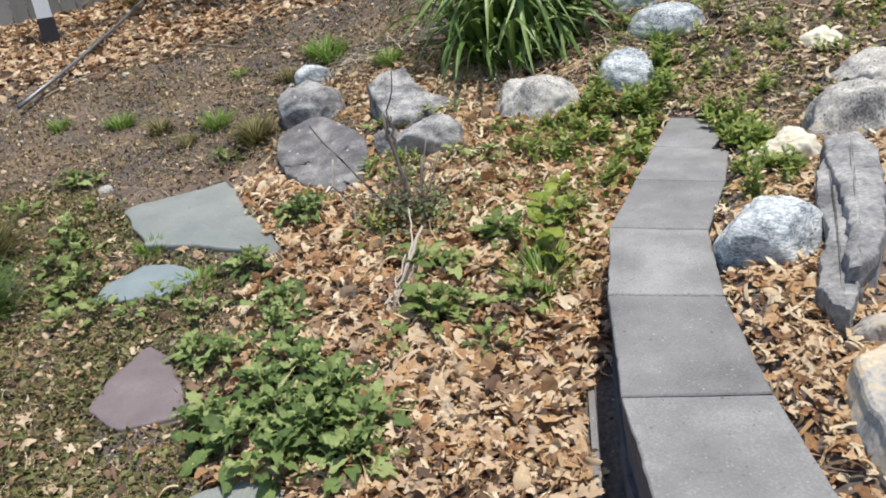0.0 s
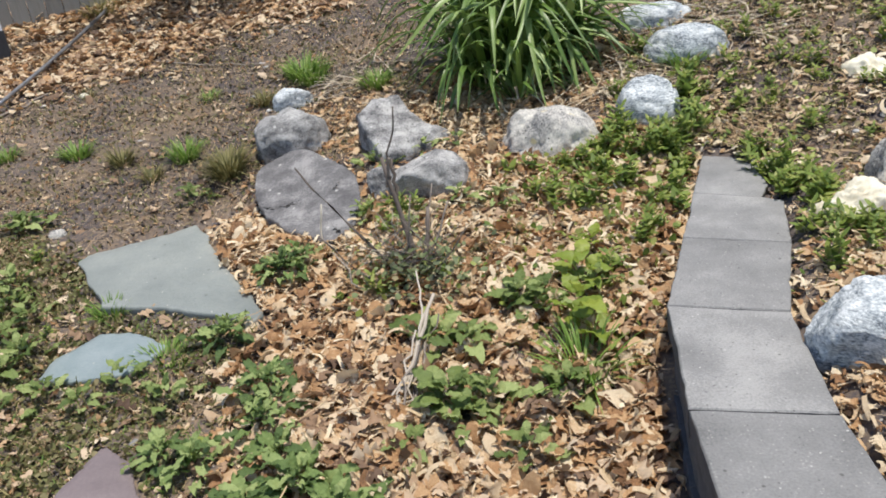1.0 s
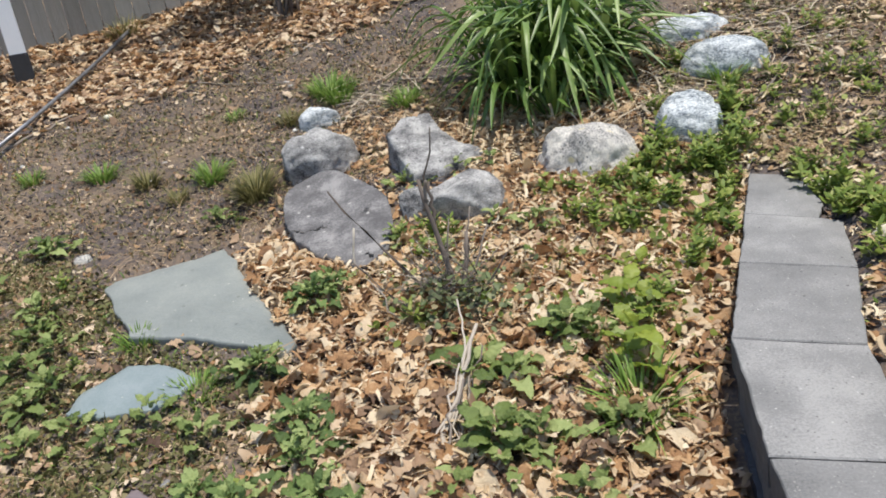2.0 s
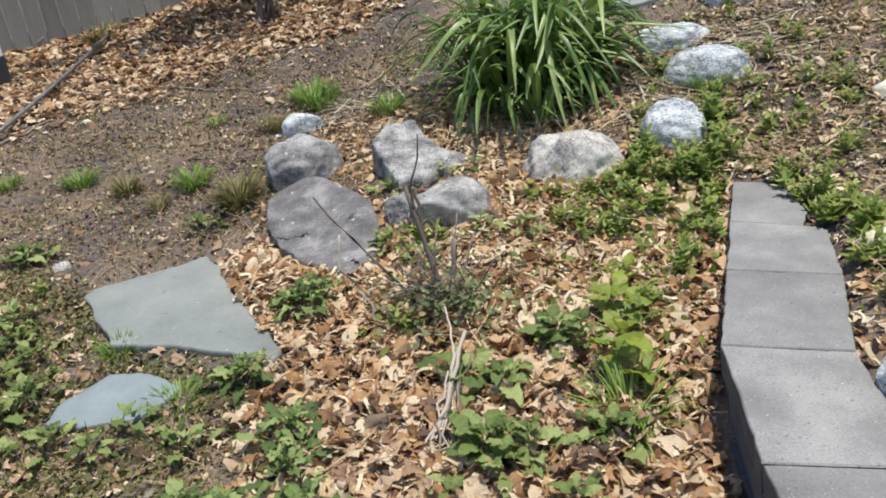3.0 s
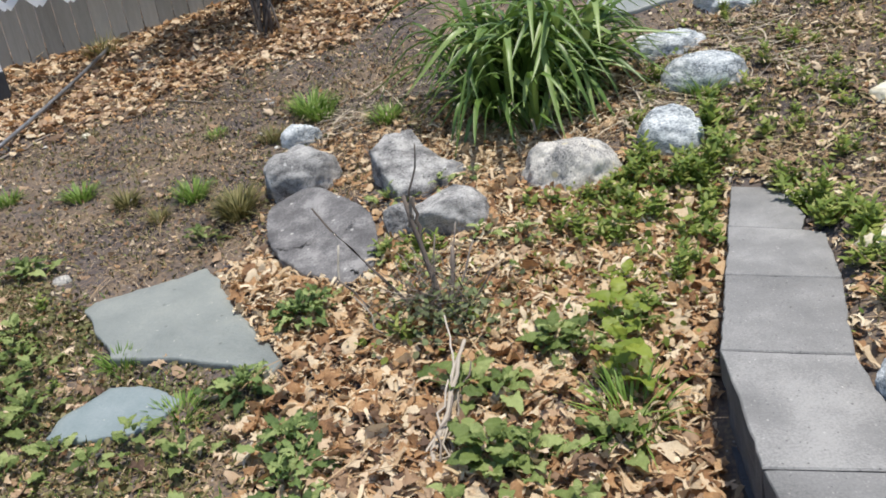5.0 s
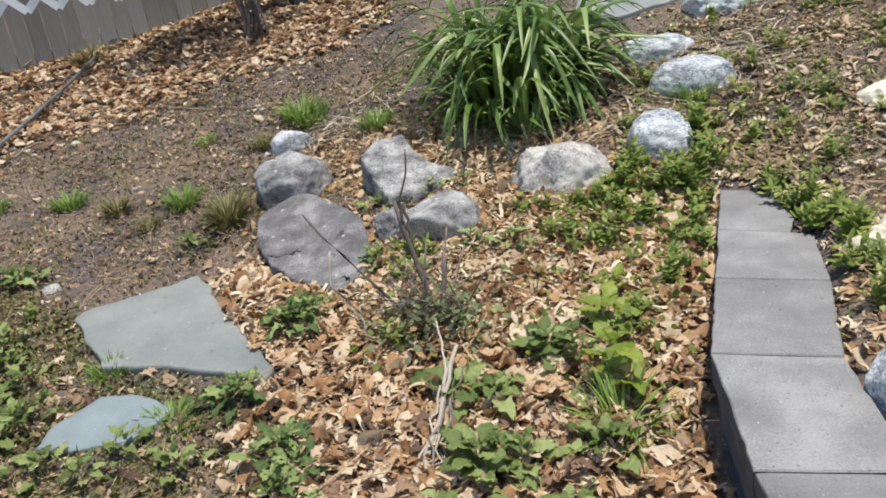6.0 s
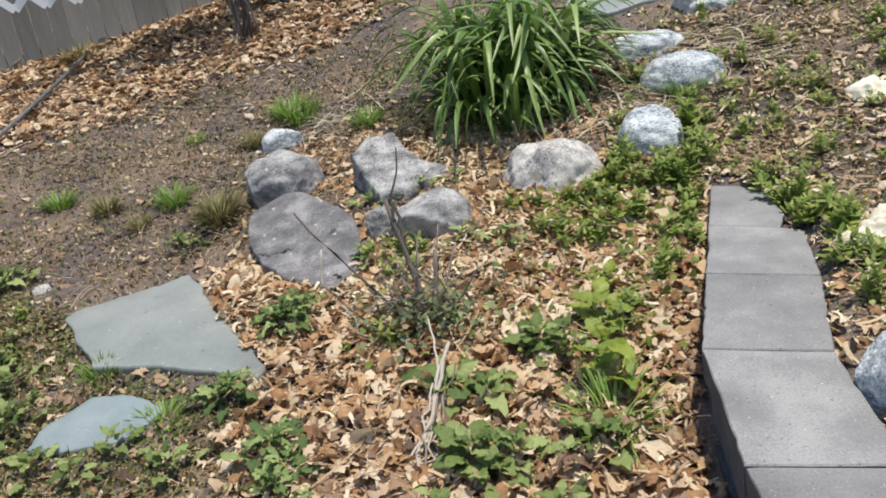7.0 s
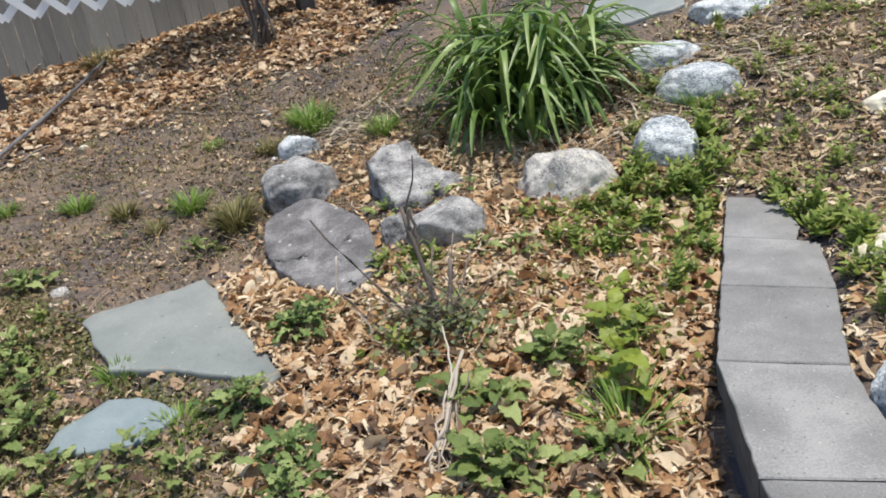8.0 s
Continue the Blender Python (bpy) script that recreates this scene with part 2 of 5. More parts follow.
def inside(poly, x, y):
    """Which of the points x, y lie within the polygon."""
    hit = np.zeros(len(x), bool)
    for (x0, y0), (x1, y1) in zip(poly, poly[1:] + poly[:1]):
        cross = (y0 > y) != (y1 > y)
        with np.errstate(divide="ignore", invalid="ignore"):
            hit ^= cross & (x < (x1 - x0) * (y - y0) / (y1 - y0) + x0)
    return hit


def sample(poly, count):
    """count even points within the polygon."""
    p = np.array(poly)
    lo, hi = p.min(0), p.max(0)
    got = np.zeros((0, 2))
    while len(got) < count:
        q = lo + rng.random((count * 2, 2)) * (hi - lo)
        got = np.concatenate([got, q[inside(poly, q[:, 0], q[:, 1])]])
    return got[:count]


def tube(points, radii, sides=6):
    """Verts and faces of a tube along points."""
    verts, faces = [], []
    pts = [Vector(p) for p in points]
    for i, p in enumerate(pts):
        d = (pts[min(i + 1, len(pts) - 1)] - pts[max(i - 1, 0)]).normalized()
        u = d.orthogonal().normalized()
        v = d.cross(u)
        for k in range(sides):
            a = 2 * math.pi * k / sides
            verts.append(p + (u * math.cos(a) + v * math.sin(a)) * radii[i])
    for i in range(len(pts) - 1):
        for k in range(sides):
            a, b = i * sides + k, i * sides + (k + 1) % sides
            faces.append((a, b, b + sides, a + sides))
    faces.append(tuple(range(sides))[::-1])
    faces.append(tuple(range((len(pts) - 1) * sides, len(pts) * sides)))
    return verts, faces


def crooked(a, b, bends=5, sway=0.03, seed=0):
    """Points from a to b with small bends."""
    r = random.Random(seed)
    a, b = Vector(a), Vector(b)
    out = []
    for i in range(bends + 1):
        t = i / bends
        w = math.sin(math.pi * t)
        out.append(a.lerp(b, t) + Vector((r.uniform(-1, 1), r.uniform(-1, 1), r.uniform(-0.6, 0.6))) * sway * w)
    return out


# ---- ground ----
def build_ground():
    def axis(lo, hi, step):
        mid = np.arange(lo, hi + 1e-6, step)
        out = np.array([0.5, 1.2, 2.5, 5, 10, 20, 40, 80, 160, 400.0])
        return np.concatenate([(lo - out)[::-1], mid, hi + out])
    xs, ys = axis(-4.6, 3.6, 0.035), axis(-1.8, 8.3, 0.035)
    X, Y = np.meshgrid(xs, ys)
    Z = ground_z(X, Y)
    bump = np.array([noise.fractal(Vector((x * 2.2, y * 2.2, 0.3)), 1.0, 2.0, 5) for x, y in zip(X.ravel(), Y.ravel())]).reshape(X.shape)
    near = (np.abs(X) < 5) & (np.abs(Y - 3) < 6)
    Z = Z + np.where(near, bump * 0.014, 0)
    nx, ny = len(xs), len(ys)
    idx = np.arange(nx * ny).reshape(ny, nx)
    faces = np.stack([idx[:-1, :-1], idx[:-1, 1:], idx[1:, 1:], idx[1:, :-1]], -1).reshape(-1, 4)
    me = mesh_of("ground", np.stack([X, Y, Z], -1).reshape(-1, 3).tolist(), faces.tolist(), M_SOIL)
    tagged(new("ground", me), "dark brown garden soil sloping up, strewn with flecks", "ground", kind="structure")


build_ground()

# ---- low retaining wall with flat caps ----
CAP_TOP, CAP_H = 0.36, 0.085
SEAMS = [((0.92, -1.32), (1.25, -1.34)), ((0.85, -0.84), (1.18, -0.87)), ((0.79, -0.35), (1.13, -0.38)), ((0.748, 0.13), (1.082, 0.10)),
         ((0.734, 0.61), (1.062, 0.587)), ((0.766, 1.112), (1.08, 1.053)), ((0.834, 1.605), (1.146, 1.513)),
         ((0.995, 2.075), (1.315, 1.955)), ((1.139, 2.494), (1.362, 2.37))]


def cap_mesh(poly, gap=0.0025):
    """A cap stone: a flat slab with softened edges and a split, uneven outer face."""
    c = Vector((sum(p[0] for p in poly) / len(poly), sum(p[1] for p in poly) / len(poly)))
    ring = []
    for i, (p, q) in enumerate(zip(poly, poly[1:] + poly[:1])):
        steps = max(2, int((Vector(q) - Vector(p)).length / 0.03))
        for k in range(steps):
            w = Vector(p).lerp(Vector(q), k / steps)
            w = w + (c - w).normalized() * gap
            side = abs(q[1] - p[1]) > abs(q[0] - p[0])
            j = noise.noise(Vector((w.x * 30, w.y * 30, 2))) * (0.011 if side else 0.003)
            ring.append((w + (c - w).normalized() * abs(j), side))
    n = len(ring)
    verts, faces = [], []
    for depth, inset in ((0, 0.004), (0.004, 0), (0.03, -0.001), (0.06, 0.002), (CAP_H, 0.004)):
        for w, side in ring:
            rough = noise.noise(Vector((w.x * 40, w.y * 40, depth * 60))) * 0.006 if side and depth > 0.01 else 0
            v = w + (c - w).normalized() * (inset + abs(rough))
            verts.append((v.x, v.y, CAP_TOP - depth))
    for l in range(4):
        for k in range(n):
            faces.append((l * n + k, (l + 1) * n + k, (l + 1) * n + (k + 1) % n, l * n + (k + 1) % n))
    faces.append(tuple(range(n)))
    faces.append(tuple(range(4 * n, 5 * n))[::-1])
    me = mesh_of("cap_stone", verts, faces, M_CAP, smooth=False)
    # cap sides take the darkened block colour, their shade painted in
    me.materials.append(M_SHADEBLOCK)
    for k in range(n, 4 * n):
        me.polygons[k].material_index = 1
    return me


def build_wall():
    wall = tagged(new("retaining_wall"), "low curved retaining wall of grey concrete blocks with flat caps", "garden wall")
    polys = [[a[0], a[1], b[1], b[0]] for a, b in zip(SEAMS, SEAMS[1:])]
    polys[-1] = [SEAMS[-2][0], SEAMS[-2][1], (1.428, 2.33), (1.365, 2.385), SEAMS[-1][0]]
    polys.append([SEAMS[-1][0], (1.362, 2.375), (1.43, 2.5), (1.473, 2.75), (1.405, 2.9), (1.298, 2.951)])
    for i, p in enumerate(polys):
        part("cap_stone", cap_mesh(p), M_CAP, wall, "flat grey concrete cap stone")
    # two courses of blocks below, the lower one standing a little proud
    for course, (top, low, out) in enumerate(((CAP_TOP - CAP_H - 0.002, 0.14, 0.018), (0.138, -0.15, 0.004))):
        for i, (a, b) in enumerate(zip(SEAMS, SEAMS[1:])):
            for half in range(2):
                f0, f1 = half / 2 + 0.004, half / 2 + 0.496
                l0, l1 = Vector(a[0]).lerp(Vector(b[0]), f0), Vector(a[0]).lerp(Vector(b[0]), f1)
                r0, r1 = Vector(a[1]).lerp(Vector(b[1]), f0), Vector(a[1]).lerp(Vector(b[1]), f1)
                verts, faces = [], []
                nu, nv = 6, 4
                for v in range(nv + 1):
                    z = low + (top - low) * v / nv
                    for u in range(nu + 1):
                        p = l0.lerp(l1, u / nu)
                        inw = (r0 - l0).normalized()
                        rim = 0.006 if u in (0, nu) or v in (0, nv) else 0
                        q = p + inw * (out + rim + 0.008 * noise.noise(Vector((p.x * 22, p.y * 22, z * 22))))
                        verts.append((q.x, q.y, z))
                for v in range(nv):
                    for u in range(nu):
                        k = v * (nu + 1) + u
                        faces.append((k, k + nu + 1, k + nu + 2, k + 1))
                base = len(verts)
                for z in (low, top):
                    for p, inw in ((r0, (l0 - r0).normalized()), (r1, (l1 - r1).normalized())):
                        q = p + inw * 0.02
                        verts.append((q.x, q.y, z))
                t0 = nv * (nu + 1)
                faces += [(base, base + 1, base + 3, base + 2), tuple(range(t0, t0 + nu + 1)) + (base + 3, base + 2),
                          tuple(range(nu, -1, -1)) + (base, base + 1),
                          tuple(k * (nu + 1) for k in range(nv, -1, -1)) + (base, base + 2),
                          tuple(nu + k * (nu + 1) for k in range(nv + 1)) + (base + 3, base + 1)]
                part("wall_block", mesh_of("wall_block", verts, faces, M_SHADEBLOCK, smooth=False), M_SHADEBLOCK, wall)
    # thin concrete footing that shows at the foot of the face
    verts, faces = [], []
    line = SEAMS[1:6]
    for a, b in line:
        for off, z in ((-0.068, -0.1), (-0.068, 0.06), (-0.05, 0.062), (-0.02, -0.1)):
            verts.append((a[0] + off, a[1], z + 0.09 * max(0.0, a[1] - 0.7)))
    for i in range(len(line) - 1):
        for k in range(4):
            faces.append((i * 4 + k, i * 4 + (k + 1) % 4, i * 4 + 4 + (k + 1) % 4, i * 4 + 4 + k))
    part("footing", mesh_of("footing", verts, faces, M_CAP, smooth=False), M_CAP, wall, "thin grey footing strip at the wall's foot")


build_wall()


# ---- rocks ----
ROCKS = []


def rock(name, label, x, y, size, mat, top, turn=0, tip=0, seed=0, cuts=5, rough=0.12, group="stones edging the bed"):
    """A rounded, weathered boulder, its highest point at height top, sunk into the ground."""
    bm = bmesh.new()
    bmesh.ops.create_icosphere(bm, subdivisions=5 if size[0] > 0.05 else 2, radius=1.0)
    r = random.Random(seed)
    planes = []
    for _ in range(cuts):
        d = Vector((r.uniform(-1, 1), r.uniform(-1, 1), r.uniform(-0.3, 1.0))).normalized()
        planes.append((d, r.uniform(0.74, 0.95)))
    off = Vector((seed * 3.7, seed * 1.3, seed * 2.1))
    for v in bm.verts:
        p = v.co / (abs(v.co.x) ** 2.7 + abs(v.co.y) ** 2.7 + abs(v.co.z) ** 2.7) ** (1 / 2.7)
        for d, h in planes:
            over = p.dot(d) - h
            if over > 0:
                p -= d * over * 0.88
        n = p.normalized()
        k = noise.fractal(p * 1.5 + off, 1.0, 2.0, 3) * rough + noise.fractal(p * 7 + off, 1.0, 2.0, 4) * rough * 0.3
        k += noise.fractal(p * 20 + off, 1.0, 2.0, 3) * rough * 0.14
        if size[0] > 0.05:
            k -= 0.05 * math.exp(-(noise.noise(p * 2.1 + off * 1.7) / 0.035) ** 2) * rough / 0.1
        v.co = p + n * k
    rot = Euler((0, radians(tip), radians(turn))).to_matrix()
    for v in bm.verts:
        v.co = rot @ Vector((v.co.x * size[0], v.co.y * size[1], v.co.z * size[2]))
    high = max(v.co.z for v in bm.verts)
    me = bpy.data.meshes.new(name)
    bm.to_mesh(me)
    bm.free()
    me.materials.append(mat)
    me.shade_smooth()
    ob = new(name, me)
    ob.location = (x, y, top - high)
    ROCKS.append((x, y, max(size[0], 0.05), max(size[1], 0.05)))
    return tagged(ob, label, "rock", group)


rock("rock", "rounded grey fieldstone half sunk in soil", -0.7, 3.76, (0.2, 0.18, 0.21), M_GREY, 0.61, 20, -6, 41, cuts=3, rough=0.1)
rock("rock", "small whitish stone behind a grey one", -0.80, 4.33, (0.13, 0.1, 0.12), M_SPECK, 0.61, 10, 0, 42, cuts=2, rough=0.08)
rock("rock", "grey stone with a dark hollow under it", 0.085, 3.03, (0.19, 0.155, 0.17), M_GREY, 0.47, 8, -8, 44, cuts=3, rough=0.1)
rock("rock", "small grey stone beside a larger one", -0.14, 3.06, (0.075, 0.06, 0.12), M_GREY, 0.425, 0, 0, 7)
rock("rock", "buff and grey rounded boulder at the lilies' foot", 0.65, 3.24, (0.245, 0.175, 0.22), M_PALE, 0.58, 4, 6, 28, cuts=5)
rock("rock", "pale blue-grey rounded stone among weeds", 1.155, 3.36, (0.15, 0.14, 0.2), M_SPECK, 0.645, 0, 0, 29, cuts=2, rough=0.08)
rock("rock", "pale rounded stone with a bluish top", 1.475, 3.92, (0.22, 0.18, 0.18), M_SPECK, 0.785, 0, 0, 30, cuts=2, rough=0.08)
rock("rock", "low pale grey stone on dark soil", 1.40, 4.42, (0.22, 0.155, 0.14), M_SPECK, 0.87, 0, 0, 11)
rock("rock", "low pale stone on the upper bed", 1.95, 4.80, (0.28, 0.197, 0.14), M_SPECK, 1.05, 0, 0, 12)
rock("boulder", "blue-grey banded boulder leaning on the wall's caps", 1.29, 1.32, (0.168, 0.15, 0.17), M_SPECK, 0.515, 12, 0, 13, cuts=3, rough=0.08, group="boulders behind the wall")
rock("rock", "cream-white knobbly stone among weeds", 1.57, 2.10, (0.13, 0.105, 0.13), M_CREAM, 0.505, 0, 0, 14, rough=0.2, group="boulders behind the wall")
rock("boulder", "pale grey angular boulder with rough faces", 1.94, 2.28, (0.23, 0.17, 0.26), M_PALE, 0.625, -10, 0, 15, cuts=8, group="boulders behind the wall")
rock("boulder", "grey boulder with a dark shaded side", 2.22, 2.79, (0.26, 0.17, 0.17), M_PALE, 0.63, 10, 0, 16, cuts=8, group="boulders behind the wall")


def block_boulder(label, poly, mat, top, slope, depth, seed, flare=1.05, dome=0.02, ledges=0.012, thing=None, group="boulders behind the wall"):
    """A broken, layered boulder: a rough top over steep sides. With a thing given it becomes a ledge of that one."""
    ring = []
    for p, q in zip(poly, poly[1:] + poly[:1]):
        steps = max(2, int((Vector(q) - Vector(p)).length / 0.015))
        for k in range(steps):
            w = Vector(p).lerp(Vector(q), k / steps)
            j = Vector((noise.noise(Vector((w.x * 14, w.y * 14, seed))), noise.noise(Vector((w.x * 14, w.y * 14, seed + 5))))) * 0.009
            j += Vector((noise.noise(Vector((w.x * 50, w.y * 50, seed))), noise.noise(Vector((w.x * 50, w.y * 50, seed + 5))))) * 0.007
            ring.append(w + j)
    n = len(ring)
    c = Vector((sum(p[0] for p in poly) / len(poly), sum(p[1] for p in poly) / len(poly)))
    flat_pts = np.array(poly) - np.array(c)
    axis = Vector(np.linalg.svd(flat_pts)[2][0])
    reach = np.abs(flat_pts @ np.array(axis)).max() - np.abs(flat_pts @ np.array((-axis.y, axis.x))).max()
    cores = [c + axis * max(-reach, min(reach, (w - c).dot(axis))) for w in ring]
    verts, faces = [], []
    layers = [(depth, flare), (depth * 0.7, flare), (depth * 0.45, 1 + (flare - 1) * 0.7), (depth * 0.25, 1 + (flare - 1) * 0.5), (0.03, 1.0), (0.012, 0.99), (0.003, 0.965)]
    layers += [(-dome * (1 - f * f), f) for f in (0.92, 0.84, 0.75, 0.66, 0.56, 0.46, 0.36, 0.26, 0.16, 0.07)]
    for l, (d, f) in enumerate(layers):
        for w, core in zip(ring, cores):
            v = core.lerp(w, f)
            h = noise.fractal(Vector((v.x * 7, v.y * 7, seed)), 1.0, 2.0, 3)
            z = top + slope[0] * (v.x - c.x) + slope[1] * (v.y - c.y) - d
            if l > 3:
                z += (h + 0.5 * math.tanh(5 * noise.noise(Vector((v.x * 9, v.y * 9, seed + 3))))) * ledges + noise.fractal(Vector((v.x * 40, v.y * 40, seed)), 1.0, 2.0, 3) * 0.003
            else:
                k = noise.fractal(Vector((v.x * 12, v.y * 12, d * 14 + seed)), 1.0, 2.0, 3) * 0.014
                v = v + (v - core).normalized() * k
            verts.append((v.x, v.y, z))
    for l in range(len(layers) - 1):
        for k in range(n):
            faces.append((l * n + k, l * n + (k + 1) % n, (l + 1) * n + (k + 1) % n, (l + 1) * n + k))
    faces.append(tuple(range((len(layers) - 1) * n, len(layers) * n)))
    me = mesh_of("ledge" if thing else "boulder", verts, faces, mat, smooth=False)
    if thing:
        return part("ledge", me, mat, thing, "lower broken ledge")
    for k in range(0, n, 8):
        w = c.lerp(ring[k], 0.7)
        ROCKS.append((w.x, w.y, 0.06, 0.06))
    return tagged(new("boulder", me), label, "rock", group)


M_SLABGREY = material("layered_grey_stone", [(0.4, (0.11, 0.11, 0.112)), (0.47, (0.19, 0.188, 0.187)), (0.53, (0.26, 0.256, 0.252)), (0.61, (0.4, 0.39, 0.375))],
                      scale=6, detail=10, bump=0.9, bump_scale=60, rough=0.85)
M_TANROCK = material("ochre_grey_stone", [(0.38, (0.24, 0.23, 0.22)), (0.46, (0.4, 0.385, 0.36)), (0.53, (0.55, 0.45, 0.3)), (0.62, (0.66, 0.62, 0.55))],
                     scale=4, detail=9, bump=0.9, bump_scale=70, rough=0.85)
slab = block_boulder("long flat-topped grey slab of layered stone", [(1.58, 1.75), (1.5, 1.4), (1.43, 1.15), (1.35, 0.99), (1.33, 0.91), (1.385, 0.93), (1.46, 1.01), (1.63, 1.4), (1.735, 1.7), (1.76, 1.91), (1.635, 1.89)],
                     M_SLABGREY, 0.50, (0.05, 0.02), 0.24, 48, 0.93, 0.012, 0.009)
block_boulder("", [(1.52, 1.64), (1.44, 1.42), (1.4, 1.21), (1.32, 1.05), (1.27, 0.93), (1.27, 0.83), (1.29, 0.79), (1.33, 0.84), (1.4, 1.0), (1.5, 1.2), (1.56, 1.45), (1.61, 1.8)],
              M_SLABGREY, 0.455, (0.1, 0.03), 0.2, 49, 0.72, 0.004, 0.006, slab)
rock("rock", "tan and grey rounded stone", 1.44, 0.76, (0.155, 0.085, 0.14), M_TAN, 0.45, 0, 0, 19, group="boulders behind the wall")
block_boulder("big tan and grey boulder with a steep dark side", [(1.22, 0.6), (1.19, 0.48), (1.175, 0.33), (1.195, 0.23), (1.29, 0.12), (1.4, 0.1), (1.55, 0.2), (1.58, 0.4), (1.52, 0.6), (1.4, 0.64), (1.3, 0.63)],
              M_TANROCK, 0.45, (0.14, 0.02), 0.24, 50, 1.14, 0.02, 0.007)
block_boulder("broad slanting grey stone with a ridge", [(-0.304, 3.586), (-0.227, 3.687), (-0.084, 3.731), (-0.02, 3.635), (0.073, 3.557), (0.19, 3.5), (0.117, 3.436), (-0.022, 3.349), (-0.156, 3.307), (-0.224, 3.421)],
              M_GREY, 0.50, (-0.2, 0.5), 0.2, 51, 0.97, 0.02, 0.014, None, "stones edging the bed")
rock("rock", "small bluish stone beside the wall", 1.24, 0.32, (0.07, 0.06, 0.09), M_SPECK, 0.35, 0, 0, 21, group="boulders behind the wall")
rock("rock", "chalk-white pebble on soil", 1.55, 2.74, (0.05, 0.035, 0.03), M_CREAM, gz(1.55, 2.74) + 0.02, 0, 0, 22)
rock("rock", "jagged white stone chip on weedy soil", -1.76, 3.06, (0.045, 0.04, 0.05), M_PALE, gz(-1.76, 3.06) + 0.04, 30, 0, 24, rough=0.3)
rock("rock", "small whitish stone chip on soil", -2.39, 4.9, (0.055, 0.045, 0.04), M_CREAM, gz(-2.39, 4.9) + 0.025, 10, 0, 25, rough=0.25)
rock("rock", "pale lichen-covered stone among weeds", 2.12, 3.22, (0.13, 0.11, 0.14), M_CREAM, 0.675, 0, 0, 23)


# ---- flat stones ----
SLABS = []


def flagstone(label, poly, mat, thick, proud, seed=0, ripple=0.004, name="flagstone", rise=0.0, worn=0):
    """A flat stone with a chipped outline, lying on the slope."""
    for _ in range(worn):
        poly = [(p[0] * (1 - f) + q[0] * f, p[1] * (1 - f) + q[1] * f) for p, q in zip(poly, poly[1:] + poly[:1]) for f in (0.25, 0.75)]
    SLABS.append(poly)
    P = np.array(poly)
    A = np.c_[P, np.ones(len(P))]
    plane = np.linalg.lstsq(A, ground_z(P[:, 0], P[:, 1]), rcond=None)[0]
    plane[1] += rise
    plane[2] -= rise * P[:, 1].mean()
    ring = []
    for p, q in zip(poly, poly[1:] + poly[:1]):
        steps = max(2, int((Vector(q) - Vector(p)).length / 0.02))
        for k in range(steps):
            w = Vector(p).lerp(Vector(q), k / steps)
            j = Vector((noise.noise(Vector((w.x * 9, w.y * 9, seed))), noise.noise(Vector((w.x * 9, w.y * 9, seed + 5))))) * 0.018
            j += Vector((noise.noise(Vector((w.x * 45, w.y * 45, seed))), noise.noise(Vector((w.x * 45, w.y * 45, seed + 5))))) * 0.006
            ring.append(w + j)
    n = len(ring)
    c = Vector(P.mean(0))
    verts, faces = [], []
    layers = [(-thick, 0.88 if worn else 0.985, 0), (-0.014, 1.0, 0), (-0.003, 0.995, 0), (0, 0.975, 0)] + [(0, f, 1) for f in (0.85, 0.65, 0.42, 0.2)]
    for d, f, rip in layers:
        for w in ring:
            v = c.lerp(w, f)
            z = plane[0] * v.x + plane[1] * v.y + plane[2] + proud + d
            z += noise.fractal(Vector((v.x * 5, v.y * 5, seed)), 1.0, 2.0, 4) * ripple
            verts.append((v.x, v.y, z))
    verts.append((c.x, c.y, plane[0] * c.x + plane[1] * c.y + plane[2] + proud))
    for l in range(len(layers) - 1):
        for k in range(n):
            faces.append((l * n + k, l * n + (k + 1) % n, (l + 1) * n + (k + 1) % n, (l + 1) * n + k))
    t = (len(layers) - 1) * n
    for k in range(n):
        faces.append((t + k, t + (k + 1) % n, len(verts) - 1))
    me = mesh_of(name, verts, faces, mat)
    return tagged(new(name, me), label, "stepping stone" if name == "flagstone" else "rock")


flagstone("large flat blue-grey flagstone lying on weedy soil",
          [(-1.537, 2.79), (-1.513, 2.845), (-1.328, 2.955), (-1.191, 3.013), (-1.075, 3.092), (-1.011, 2.999), (-0.817, 2.646), (-0.638, 2.366), (-0.518, 2.177),
           (-0.545, 2.124), (-0.704, 2.189), (-0.874, 2.266), (-1.061, 2.307), (-1.229, 2.34), (-1.323, 2.486), (-1.456, 2.683)], M_SLATE, 0.05, 0.027, 1)
flagstone("small flat blue-grey flagstone overgrown at its edges",
          [(-1.294, 1.92), (-1.274, 2.024), (-1.2, 2.11), (-1.159, 2.162), (-1.031, 2.157), (-0.851, 2.048), (-0.873, 1.992), (-0.956, 1.896), (-1.103, 1.883), (-1.206, 1.898)], M_SKYBLUE, 0.04, 0.024, 2)
flagstone("three-cornered plum-coloured slate lying in weeds",
          [(-0.89, 1.56), (-0.77, 1.47), (-0.66, 1.29), (-0.59, 1.14), (-0.71, 1.10), (-0.82, 1.09), (-0.96, 1.20), (-0.95, 1.36)], M_PLUM, 0.04, 0.018, 3)
flagstone("flat grey stepping stone under dry leaves", [(-0.5, 0.72), (-0.43, 0.79), (-0.32, 0.83), (-0.2, 0.82), (-0.12, 0.7), (-0.15, 0.5), (-0.4, 0.48)],
          M_SLATE, 0.04, 0.015, 4)
